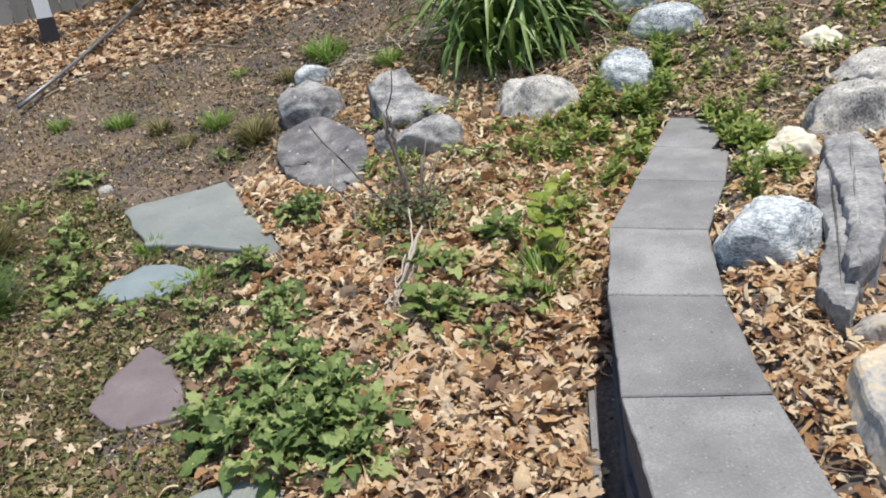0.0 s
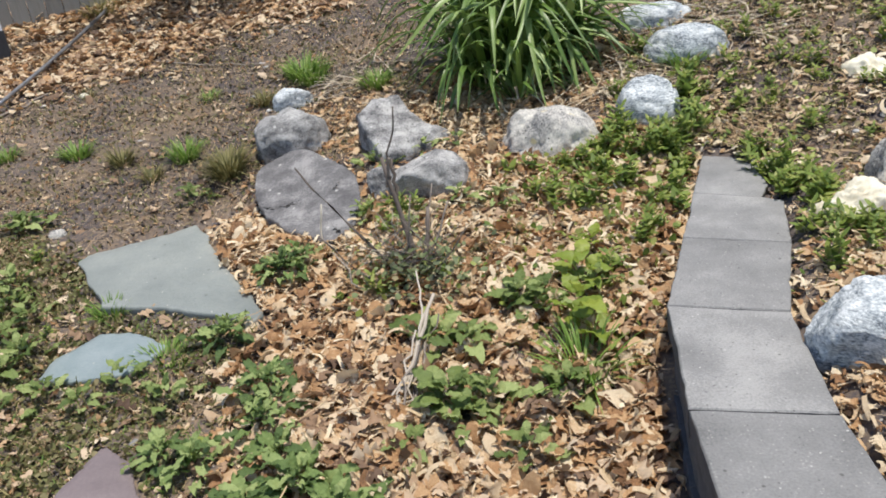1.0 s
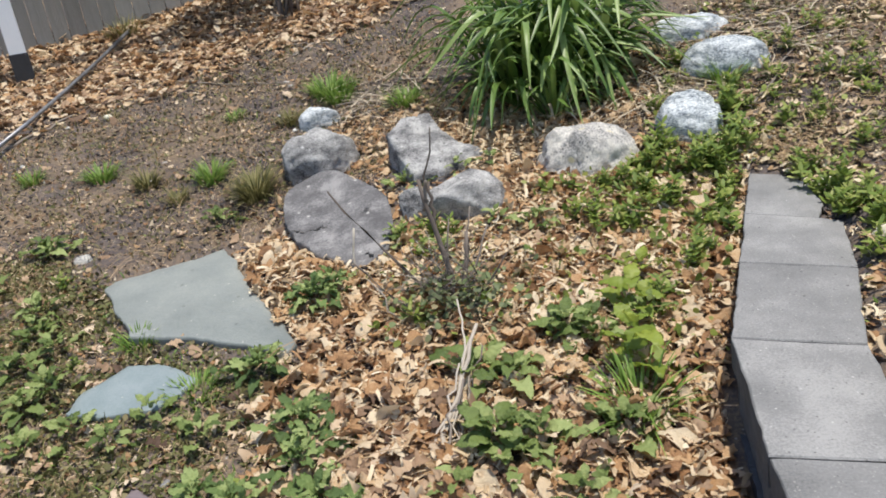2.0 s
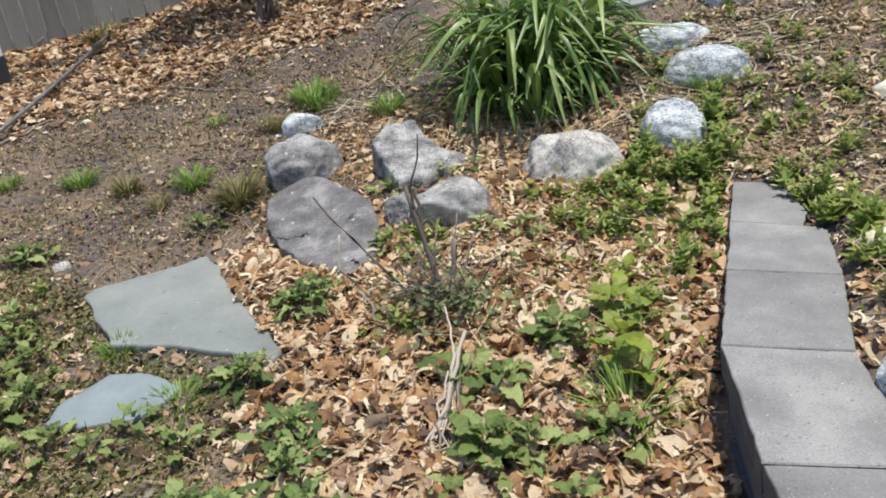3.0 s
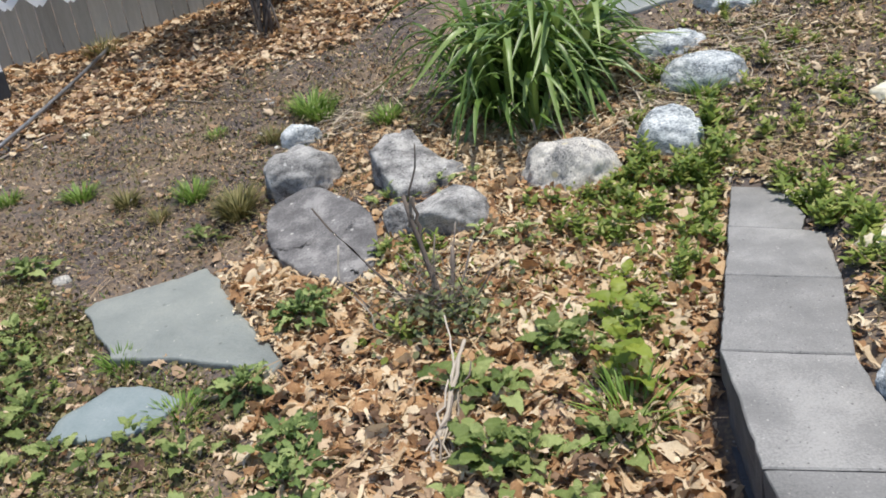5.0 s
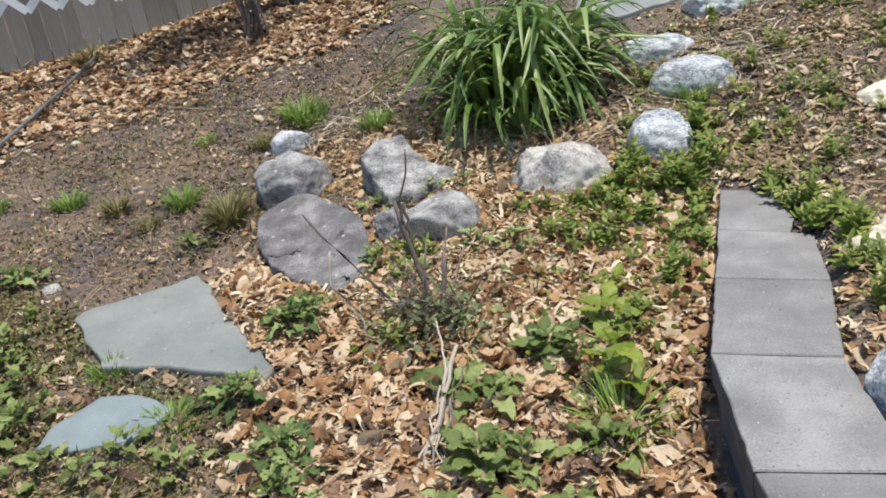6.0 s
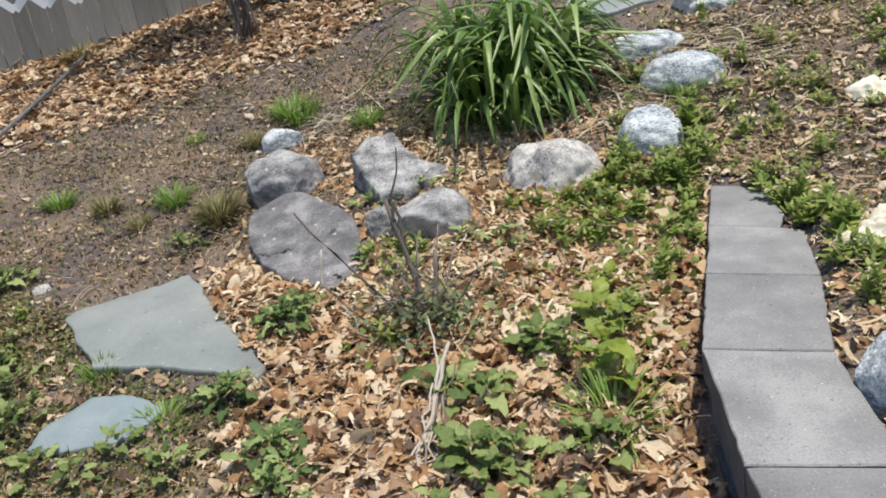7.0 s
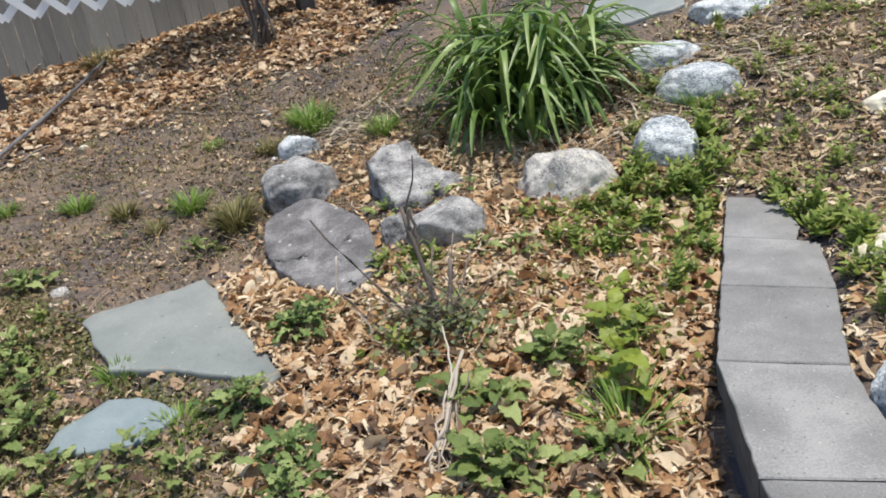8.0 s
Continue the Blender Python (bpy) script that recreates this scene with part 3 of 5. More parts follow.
flat = flagstone("broad flat grey boulder with cracks across its top",
          [(-0.824, 3.33), (-0.799, 3.467), (-0.7, 3.52), (-0.614, 3.536), (-0.417, 3.362), (-0.264, 3.142), (-0.223, 2.871), (-0.244, 2.68), (-0.335, 2.65), (-0.466, 2.716), (-0.612, 2.841), (-0.749, 3.058)],
          M_FLAT, 0.1, 0.062, 5, 0.016, "flat_boulder", 0.07, 2)
def crack(stone, line, width=0.004):
    """A dark open split that runs across the top of a stone."""
    bpy.context.view_layer.update()
    verts, faces = [], []
    n = 14
    pts = crooked((*line[0], 0), (*line[1], 0), n, 0.02, 31)
    co = np.array([v.co for v in stone.data.vertices])
    for i, p in enumerate(pts):
        near = co[np.argsort((co[:, 0] - p.x) ** 2 + (co[:, 1] - p.y) ** 2)[:4]]
        z = near[:, 2].max() + 0.0015
        w = width * (0.25 + math.sin(math.pi * i / n))
        verts += [(p.x, p.y - w, z), (p.x, p.y + w, z)]
    for i in range(n):
        faces.append((2 * i, 2 * i + 2, 2 * i + 3, 2 * i + 1))
    part("crack", mesh_of("crack", verts, faces, M_CRACK), M_CRACK, stone, "dark open crack")


crack(flat, ((-0.727, 3.03), (-0.637, 2.987)), 0.004)
crack(flat, ((-0.637, 2.987), (-0.531, 3.027)), 0.005)
crack(flat, ((-0.383, 3.029), (-0.344, 3.106)), 0.003)
crack(flat, ((-0.336, 2.74), (-0.275, 2.69)), 0.006)
flagstone("grey flagstone on the upper bed behind the lilies", [(1.05, 5.2), (1.15, 5.5), (1.75, 5.45), (1.72, 5.0), (1.3, 5.0)], M_SLATE, 0.05, 0.03, 6)


def clear(x, y, grow=0.8):
    """True where no stone stands in the way."""
    ok = np.ones(len(x), bool)
    for rx, ry, a, b in ROCKS:
        ok &= ((x - rx) / (a * grow)) ** 2 + ((y - ry) / (b * grow)) ** 2 > 1
    for poly in SLABS:
        ok &= ~inside(poly, x, y)
    wx = np.interp(y, SEAM_Y, SEAM_X)
    ok &= ~((np.abs(x - wx) < 0.17) & (y < 2.1))
    ok &= ~((x > wx - 0.235) & (x < wx) & (y < 1.1))
    ok &= ~inside([(0.97, 2.05), (1.13, 2.5), (1.29, 2.97), (1.41, 2.92), (1.48, 2.75), (1.42, 2.45), (1.4, 2.3), (1.32, 1.95)], x, y)
    return ok


# ---- scattered litter ----
def leaf_shape(kind, seed):
    """A dry leaf of unit length: lobed outline round a mid rib, rolled and crumpled. Returns verts and triangles."""
    r = random.Random(seed)
    n = 13 if kind == "oak" else 7
    verts, faces = [], []
    curl, twist, fold = r.choice((-1, 1)) * r.uniform(0.3, 2.2), r.uniform(-1.3, 1.3), r.choice((-1, 1)) * r.uniform(0.3, 2.2)
    bend, lobes, shift = r.uniform(-0.3, 0.3), r.choice((2.5, 3.0, 3.5)), (r.uniform(0, 1.5), r.uniform(0, 1.5))
    for i in range(n):
        t = i / (n - 1)
        base = math.sin(math.pi * min(1, t * 0.88 + 0.08)) ** 0.7 * 0.3
        for side in (-1, 0, 1):
            w = base * r.uniform(0.85, 1.15) + 0.012
            x = t - 0.5
            if kind == "oak" and side:
                lobe = math.cos(2 * math.pi * lobes * t + shift[side > 0])
                w *= 0.78 + 0.42 * lobe
                x += 0.05 * lobe + 0.03
            y = side * w + bend * (t - 0.5) ** 2
            z = 0.5 * (curl * (t - 0.5) ** 2 * 0.7 + fold * (abs(side) * w) ** 1.3 + twist * side * w * (t - 0.5)) + r.uniform(-0.06, 0.06)
            verts.append((x, y, z))
    for i in range(n - 1):
        for k in (0, 1):
            a = i * 3 + k
            faces += [(a, a + 1, a + 4), (a, a + 4, a + 3)]
    return np.array(verts), np.array(faces)


def strip_shape(seed, width=0.02, segs=3, bow=0.3):
    r = random.Random(seed)
    verts, faces = [], []
    b1, b2 = r.uniform(-bow, bow), r.uniform(0, bow * 0.6)
    for i in range(segs + 1):
        t = i / segs - 0.5
        for side in (-1, 1):
            verts.append((t, side * width + b1 * t * t, b2 * (0.25 - t * t)))
    for i in range(segs):
        a = i * 2
        faces += [(a, a + 1, a + 3), (a, a + 3, a + 2)]
    return np.array(verts), np.array(faces)


def blade_shape(seed, width=0.05, segs=4, lean=0.5):
    """An upright grass blade of unit height."""
    r = random.Random(seed)
    l = lean * r.uniform(0.4, 1.4)
    verts, faces = [], []
    for i in range(segs + 1):
        t = i / segs
        w = width * (1 - t ** 2) + 0.004
        for side in (-1, 1):
            verts.append((l * t * t, side * w, t * (1 - 0.25 * l * t)))
    for i in range(segs):
        a = i * 2
        faces += [(a, a + 1, a + 3), (a, a + 3, a + 2)]
    return np.array(verts), np.array(faces)


def scatter_mesh(name, shapes, spots, sizes, tilt, lifts, mat, upright=False):
    """Joins many small turned copies of the shapes into one mesh."""
    V, F, base = [], [], 0
    zs = ground_z(spots[:, 0], spots[:, 1])
    for i, (x, y) in enumerate(spots):
        sv, sf = shapes[rng.integers(len(shapes))]
        yaw, s = rng.random() * 2 * math.pi, sizes[i]
        a, b = rng.normal(0, tilt), rng.normal(0, tilt)
        m = np.array(Euler((a, b, yaw)).to_matrix() if not upright else (Euler((a, b, 0)).to_matrix() @ Euler((0, 0, yaw)).to_matrix()))
        p = (sv * s) @ m.T
        if not upright:
            p[:, 2] -= min(p[:, 2].min(), 0) * 0.6
        V.append(p + (x, y, zs[i] + lifts[i]))
        F.append(sf + base)
        base += len(sv)
    V, F = np.concatenate(V), np.concatenate(F)
    me = bpy.data.meshes.new(name)
    me.vertices.add(len(V))
    me.vertices.foreach_set("co", V.astype(np.float32).ravel())
    me.loops.add(F.size)
    me.loops.foreach_set("vertex_index", F.astype(np.int32).ravel())
    me.polygons.add(len(F))
    me.polygons.foreach_set("loop_start", np.arange(0, F.size, 3, dtype=np.int32))
    me.update(calc_edges=True)
    me.materials.append(mat)
    me.shade_smooth()
    return me


OAK = [leaf_shape("oak", s) for s in range(20)]
PLAIN = [leaf_shape("plain", s) for s in range(20, 38)]
CURL = [strip_shape(s, 0.09, 5, 1.1) for s in range(60, 72)]
NEEDLE = [strip_shape(s, 0.006, 3, 0.5) for s in range(8)]
STALK = [strip_shape(s, 0.011, 4, 0.35) for s in range(90, 98)]
CHIP = [strip_shape(s, 0.22, 1, 0.4) for s in range(6)]

BED = [(-0.96, 3.0), (-0.80, 3.2), (-0.45, 2.75), (-0.2, 2.72), (0.27, 3.35), (0.46, 3.2), (1.0, 3.3), (1.3, 2.95), (0.98, 2.05), (0.82, 1.6), (0.72, 1.0), (0.7, 0.1),
       (-0.3, 0.2), (-0.42, 1.2), (-0.5, 1.7), (-0.55, 2.1)]
BAND = [(-4.4, 4.9), (-2.95, 4.85), (-2.11, 5.32), (-1.43, 5.72), (-0.84, 5.8), (-0.35, 6.2), (-0.3, 7.2), (-1.6, 7.9), (-2.4, 7.4), (-3.9, 6.55), (-4.6, 6.1)]
LILYBED = [(-0.1, 3.5), (0.5, 3.45), (1.0, 3.5), (1.2, 4.3), (0.6, 4.7), (0.0, 4.3)]
SLOPE = [(1.2, 3.05), (1.42, 2.9), (1.48, 2.7), (1.43, 2.4), (1.33, 2.0), (1.2, 1.6), (1.7, 1.9), (1.9, 2.5), (3.2, 3.0), (3.6, 5.8), (1.7, 4.9), (1.15, 4.3), (1.0, 3.4)]
GAP = [(1.2, 2.97), (1.42, 2.93), (1.6, 2.7), (1.65, 3.2), (1.2, 3.3)]
BEHIND = [(1.2, 1.15), (1.7, 1.2), (2.4, 2.1), (2.3, 2.7), (1.8, 2.4), (1.5, 1.95), (1.2, 1.7)]
BACK = [(-0.4, 6.1), (0.0, 4.7), (1.1, 4.6), (1.9, 5.0), (3.4, 5.8), (3.4, 7.6), (-0.3, 7.4)]
STRIP = [(1.08, 0.0), (1.4, 0.2), (1.4, 0.9), (1.42, 1.25), (1.15, 1.3), (1.08, 0.6)]
SOIL = [(-3.9, 4.85), (-3.0, 4.75), (-2.1, 5.3), (-1.3, 5.8), (-0.4, 6.1), (0.1, 4.8), (-0.1, 3.6), (-0.85, 3.25), (-1.08, 3.12), (-1.9, 2.8), (-3.9, 3.2)]
WEEDY = [(-2.9, 3.2), (-1.98, 3.05), (-1.5, 2.8), (-1.25, 2.35), (-0.6, 2.15), (-0.5, 1.6), (-0.4, 0.6), (-0.9, 0.1), (-2.2, 0.6)]


def strew(name, label, category, zones, shapes, size, tilt, lift, mat, upright=False, ignore=False, patchy=0.0):
    spots = np.concatenate([sample(z, n) for z, n in zones])
    spots = spots + rng.normal(0, 0.07, spots.shape) * (1 + 1.2 * (spots[:, 1:] > 4.6))
    if not ignore:
        spots = spots[clear(spots[:, 0], spots[:, 1])]
    if size[1] > 0.1 and not upright:
        for dx in (-0.1, 0.1):
            spots = spots[clear(spots[:, 0] + dx, spots[:, 1]) & clear(spots[:, 0], spots[:, 1] + dx)]
    if patchy:
        spots = spots[[noise.fractal(Vector((x * 3.0, y * 3.0, patchy)), 1.0, 2.0, 4) > rng.normal(-0.12, 0.2) for x, y in spots]]
    k = len(spots)
    sizes = size[0] + (size[1] - size[0]) * rng.random(k) ** 1.4
    lifts = lift[0] + (lift[1] - lift[0]) * rng.random(k)
    me = scatter_mesh(name, shapes, spots, sizes, tilt, lifts, mat, upright)
    return tagged(new(name, me), label, category, kind="stuff")


strew("leaf_litter", "crisp tan and brown fallen oak leaves lying deep", "fallen leaves", [(BED, 5200), (LILYBED, 600)], OAK + OAK + PLAIN,
      (0.03, 0.099), 0.42, (0.0, 0.024), M_DRY)
strew("leaf_litter", "small curled leaves packed behind the wall", "fallen leaves", [(STRIP, 1000), (BEHIND, 2000)], OAK + PLAIN + CURL, (0.02, 0.06), 0.3, (0.0, 0.02), M_DRY)
strew("leaf_litter", "narrow curled shreds of dry leaf", "fallen leaves", [(BED, 3600), (STRIP, 500), (LILYBED, 900), (SLOPE, 450), (BAND, 3600)], CURL,
      (0.022, 0.07), 0.5, (0.0, 0.024), M_DRY)
strew("leaf_litter", "weathered brown fallen leaves under the fence", "fallen leaves", [(BAND, 4600)], OAK + PLAIN, (0.035, 0.1), 0.28, (0.0, 0.03), M_DRY)
strew("leaf_litter", "dark brown fallen leaves under the fence", "fallen leaves", [(BAND, 4200)], OAK + PLAIN, (0.04, 0.11), 0.28, (0.0, 0.03), M_DARKDRY)
strew("leaf_litter", "scattered dull leaves on the weedy slope", "fallen leaves", [(SLOPE, 600), (WEEDY, 620), (SOIL, 260), (BED, 1900)], OAK + PLAIN,
      (0.025, 0.085), 0.3, (0.0, 0.012), M_DARKDRY)
strew("leaf_litter", "pale bleached leaf scraps on the slope", "fallen leaves", [(SLOPE, 1700), (GAP, 200), (BACK, 300)], OAK + PLAIN, (0.02, 0.07), 0.22, (0.0, 0.012), M_PALEDRY)
strew("leaf_litter", "broken bits of dry leaf between the stones", "fallen leaves", [(BED, 5200), (SLOPE, 1400), (WEEDY, 4200), (SOIL, 3000), (LILYBED, 1400), (BAND, 2500), (STRIP, 300)],
      PLAIN, (0.01, 0.032), 0.6, (0.0, 0.014), M_DRY)
UPPER = [(-0.95, 2.95), (-0.6, 2.4), (-0.1, 2.2), (0.9, 2.2), (1.0, 3.1), (0.9, 3.3), (0.4, 3.35), (0.2, 3.45), (-0.2, 2.8), (-0.5, 2.85)]
LOWBED = [(-0.42, 1.9), (0.75, 1.7), (0.7, 0.1), (-0.3, 0.2)]
LILYFRONT = [(0.1, 3.6), (0.3, 3.45), (0.5, 3.45), (0.5, 3.75), (0.2, 4.0)]
strew("leaf_litter", "pale stringy leaf shreds and straw round the stones", "fallen leaves", [(UPPER, 2400), (LOWBED, 1300), (LILYFRONT, 900), (LILYBED, 700), (BEHIND, 500), (SLOPE, 900)], CURL, (0.025, 0.085), 0.35, (0.004, 0.028), M_PALEDRY)
ROCKGAP = [(-0.95, 3.3), (-0.65, 4.3), (0.2, 4.3), (0.5, 3.5), (0.3, 3.0), (-0.2, 2.7), (-0.35, 3.3)]
strew("leaf_litter", "straw-coloured litter in the gaps between stones", "fallen leaves", [(ROCKGAP, 1500)], CURL + PLAIN, (0.02, 0.06), 0.35, (0.0, 0.02), M_DRY)
strew("leaf_litter", "darker brown oak leaves on top of the litter", "fallen leaves", [(LOWBED, 700)], OAK, (0.045, 0.099), 0.45, (0.01, 0.03), M_DARKDRY)
strew("pine_straw", "fine dry grass and needles between stones", "pine straw", [(ROCKGAP, 2600)], NEEDLE, (0.04, 0.12), 0.2, (0.002, 0.02), M_STRAW)
strew("pine_straw", "thin dry pine needles and grass stalks on soil", "pine straw", [(SOIL, 19000), (BACK, 5500), (WEEDY, 6500), (BED, 4200), (SLOPE, 9500), (GAP, 600), (LILYBED, 2200), (STRIP, 800), (BEHIND, 800), (BAND, 900)],
      NEEDLE, (0.04, 0.14), 0.12, (0.002, 0.014), M_STRAW)
strew("dry_stalks", "pale dry stalks lying over mulch", "dry stalks", [(SLOPE, 560), (GAP, 50), (LILYBED, 220), (BED, 110), (SOIL, 90), (BAND, 90)],
      NEEDLE, (0.15, 0.38), 0.08, (0.012, 0.035), M_STRAW)
strew("dry_stalks", "tangle of pale dead stalks between stones", "dry stalks",
      [([(1.55, 3.7), (2.05, 3.8), (2.1, 4.5), (1.25, 4.35), (1.2, 4.1)], 210), ([(0.85, 3.45), (1.3, 3.55), (1.25, 4.0), (0.9, 3.9)], 150), ([(-0.8, 4.2), (-0.2, 4.3), (-0.15, 4.8), (-0.7, 4.7)], 90)],
      STALK, (0.12, 0.36), 0.1, (0.01, 0.04), M_DEADBLADE)
strew("wood_chips", "crumbs of bark and chips on soil", "mulch", [(SOIL, 8000), (BACK, 6000), (WEEDY, 4500), (SLOPE, 5500), (BED, 1500), (LILYBED, 1200)], CHIP, (0.005, 0.024), 0.4, (0.0, 0.005), M_CHIP)

CLOD = []
for k in range(6):
    cr = random.Random(80 + k)
    cv = np.array([(0.5, 0, 0), (0, 0.45, 0), (-0.5, 0, 0), (0, -0.45, 0), (0, 0, 0.4), (0, 0, -0.3)]) * np.array([[cr.uniform(0.7, 1.3) for _ in range(3)] for _ in range(6)])
    CLOD.append((cv, np.array([(0, 1, 4), (1, 2, 4), (2, 3, 4), (3, 0, 4), (1, 0, 5), (2, 1, 5), (3, 2, 5), (0, 3, 5)])))
strew("soil_clods", "loose dark crumbs and clods of soil", "soil", [(SOIL, 7000), (WEEDY, 3500), (SLOPE, 2500), (BACK, 2500), (LILYBED, 900)], CLOD, (0.006, 0.028), 0.5, (-0.004, 0.004), M_CLOD)

# ---- low green cover ----
TINY = []
for k in range(8):
    tv, tf = leaf_shape("plain", 40 + k)
    TINY.append((tv * (1, 1.25, 0.3), tf))
BLADES = [blade_shape(s) for s in range(10)]
TURF = [blade_shape(s, 0.11, 3, 0.9) for s in range(20, 30)]
strew("ground_cover", "low mat of moss, clover and thin grass", "ground cover", [(WEEDY, 40000), (SOIL, 7500)], TINY, (0.008, 0.026), 0.6, (0.0, 0.018), M_COVER, patchy=1.5)
strew("ground_cover", "short thin grass blades among moss", "ground cover", [(WEEDY, 11000), (SOIL, 4500), (SLOPE, 3200)], TURF, (0.015, 0.045), 0.5, (0.0, 0.0), M_OLIVE, True)
strew("ground_cover", "fresh short grass in patches", "ground cover", [(WEEDY, 9000), (SOIL, 700)], TURF, (0.012, 0.038), 0.5, (0.0, 0.0), M_GRASS, True, patchy=4.2)
strew("ground_cover", "yellow-green small leaves over dry litter", "ground cover", [([(0.35, 2.4), (0.45, 3.05), (0.95, 3.15), (1.25, 2.95), (1.0, 2.2), (0.75, 1.7), (0.5, 1.75)], 700), ([(-0.25, 2.1), (0.3, 2.0), (0.3, 2.7), (-0.25, 2.75)], 150)],
      TINY, (0.014, 0.034), 0.8, (0.015, 0.055), M_SPRIG)
strew("ground_cover", "small green weed leaves on the slope", "ground cover", [(SLOPE, 2600), (GAP, 120)], TINY, (0.012, 0.035), 0.5, (0.005, 0.04), M_SPRIG, patchy=7.3)
strew("ground_cover", "dull olive moss and clover on the slope", "ground cover", [(SLOPE, 5000), (BACK, 1500)], TINY, (0.01, 0.03), 0.6, (0.0, 0.02), M_COVER, patchy=2.7)


# ---- grass tufts ----
def tuft(label, x, y, radius, height, blades, mat, seed):
    r = random.Random(seed)
    V, F, base = [], [], 0
    for i in range(blades):
        sv, sf = BLADES[r.randrange(len(BLADES))]
        s = height * r.uniform(0.55, 1.1)
        a = r.uniform(0, 2 * math.pi)
        d = radius * math.sqrt(r.random()) * 0.6
        m = np.array((Euler((0, 0, a)).to_matrix() @ Euler((0, r.uniform(0.0, 0.75), 0)).to_matrix()))
        px, py = d * math.cos(a), d * math.sin(a)
        p = (sv * (s, min(s, 0.09), s)) @ m.T + (px, py, gz(x + px, y + py) - gz(x, y) - 0.004)
        V += p.tolist()
        F += (sf + base).tolist()
        base += len(sv)
    ob = new("grass_tuft", mesh_of("grass_tuft", V, F, mat))
    ob.location = (x, y, gz(x, y))
    return tagged(ob, label, "grass", "grass tufts")


for i, (x, y, rad, h, mat, n) in enumerate((
        (-2.04, 3.95, 0.12, 0.12, M_GRASS, 150), (-1.34, 3.81, 0.13, 0.12, M_GRASS, 160), (-0.80, 4.75, 0.2, 0.15, M_GRASS, 260), (-0.72, 4.62, 0.14, 0.13, M_GRASS, 160),
        (-0.27, 4.38, 0.15, 0.11, M_GRASS, 190), (-1.03, 3.58, 0.13, 0.17, M_OLIVE, 300), (-1.71, 3.80, 0.09, 0.13, M_OLIVE, 110), (-1.41, 4.6, 0.09, 0.07, M_GRASS, 80),
        (-2.50, 4.0, 0.1, 0.1, M_GRASS, 100), (-1.0, 4.4, 0.12, 0.1, M_OLIVE, 120), (-1.47, 3.6, 0.08, 0.09, M_OLIVE, 80), (0.6, 1.64, 0.15, 0.17, M_GRASS, 80),
        (-0.84, 1.97, 0.15, 0.075, M_GRASS, 200), (-1.19, 2.33, 0.1, 0.08, M_GRASS, 110), (1.42, 3.73, 0.12, 0.13, M_GRASS, 150), (-2.35, 4.86, 0.07, 0.07, M_OLIVE, 60),
        (-1.8, 1.8, 0.26, 0.3, M_BLADE, 420), (-2.08, 2.35, 0.25, 0.27, M_OLIVE, 330), (-1.56, 1.3, 0.2, 0.22, M_OLIVE, 260), (-2.9, 6.55, 0.25, 0.16, M_OLIVE, 200))):
    tuft("tuft of fresh green grass on bare soil" if mat is M_GRASS else "tall dark green grass at the bed's edge" if mat is M_BLADE else "tuft of dull olive grass on soil", x, y, rad, h, n, mat, 100 + i)


# ---- broad-leaved weeds ----
def broad_leaf(seed, length=1.0, width=0.42, wave=0.1, teeth=0.1, heart=0.0):
    """A pointed oval leaf blade with a toothed, wavy margin and a fold along its rib, growing along +x and drooping."""
    r = random.Random(seed)
    nu, verts, faces = 16, [], []
    droop = r.uniform(0.15, 0.75)
    for i in range(nu + 1):
        t = i / nu
        env = math.sin(math.pi * min(1.0, 0.05 + t * 0.95) ** (1.15 - 0.45 * heart)) ** 0.75 if 0 < i < nu else 0.05
        for s in (-1, -0.5, 0, 0.5, 1):
            w = width * env * (1 + (teeth * (1 if i % 2 else -1) + r.uniform(-0.08, 0.08) if abs(s) == 1 else 0))
            z = 0.34 * t - droop * t * t + abs(s) * w * 0.35 - (abs(s) == 1) * w * 0.12 + wave * (0.5 * math.sin(9 * t + 2 * s + seed) + 0.5 * math.sin(19 * t + 5 * s + seed)) * abs(s)
            z += 0.02 * (abs(s) == 0.5) * (1 if i % 3 else -1)
            verts.append(((t - 0.05 * (abs(s) == 1) * (i % 2)) * length, s * w * length, z * length))
    for i in range(nu):
        for j in range(4):
            a = i * 5 + j
            faces.append((a, a + 5, a + 6, a + 1))
    return verts, faces


LEAVES = {}
for key, mat, width, teeth, heart in (("weed", M_LEAF, 0.26, 0.085, 0.2), ("dusty", M_COMFREY, 0.2, 0.03, 0.1), ("lime", M_LIME, 0.36, 0.03, 0.7)):
    LEAVES[key] = [mesh_of("leaf", *broad_leaf(s, 1.0, width, 0.13 if key == "dusty" else 0.1, teeth, heart), mat) for s in range(5)]


def weed(label, x, y, key, leaves, size, spread=0.05, rise=0.06, seed=0, name="broadleaf_weed"):
    """A rosette of broad leaves; the inner ones stand higher."""
    r = random.Random(seed)
    thing = tagged(new(name), label, "weed", "broad-leaved weeds")
    thing.location = (x, y, gz(x, y))
    for i in range(leaves):
        f = i / leaves
        a = i * 2.4 + r.uniform(-0.4, 0.4)
        leaf = part("leaf", LEAVES[key][r.randrange(5)], None, thing)
        s = size * (1.1 - 0.55 * f) * r.uniform(0.8, 1.2)
        d = spread * (1 - f) * r.uniform(0.2, 1.0)
        leaf.matrix_basis = (Matrix.Translation((d * math.cos(a), d * math.sin(a), rise * f * r.uniform(0.7, 1.3) + 0.008))
                             @ Euler((r.uniform(-0.3, 0.3), -r.uniform(0.0, 0.4) - 0.45 * f, a)).to_matrix().to_4x4() @ Matrix.Scale(s, 4))
    return thing


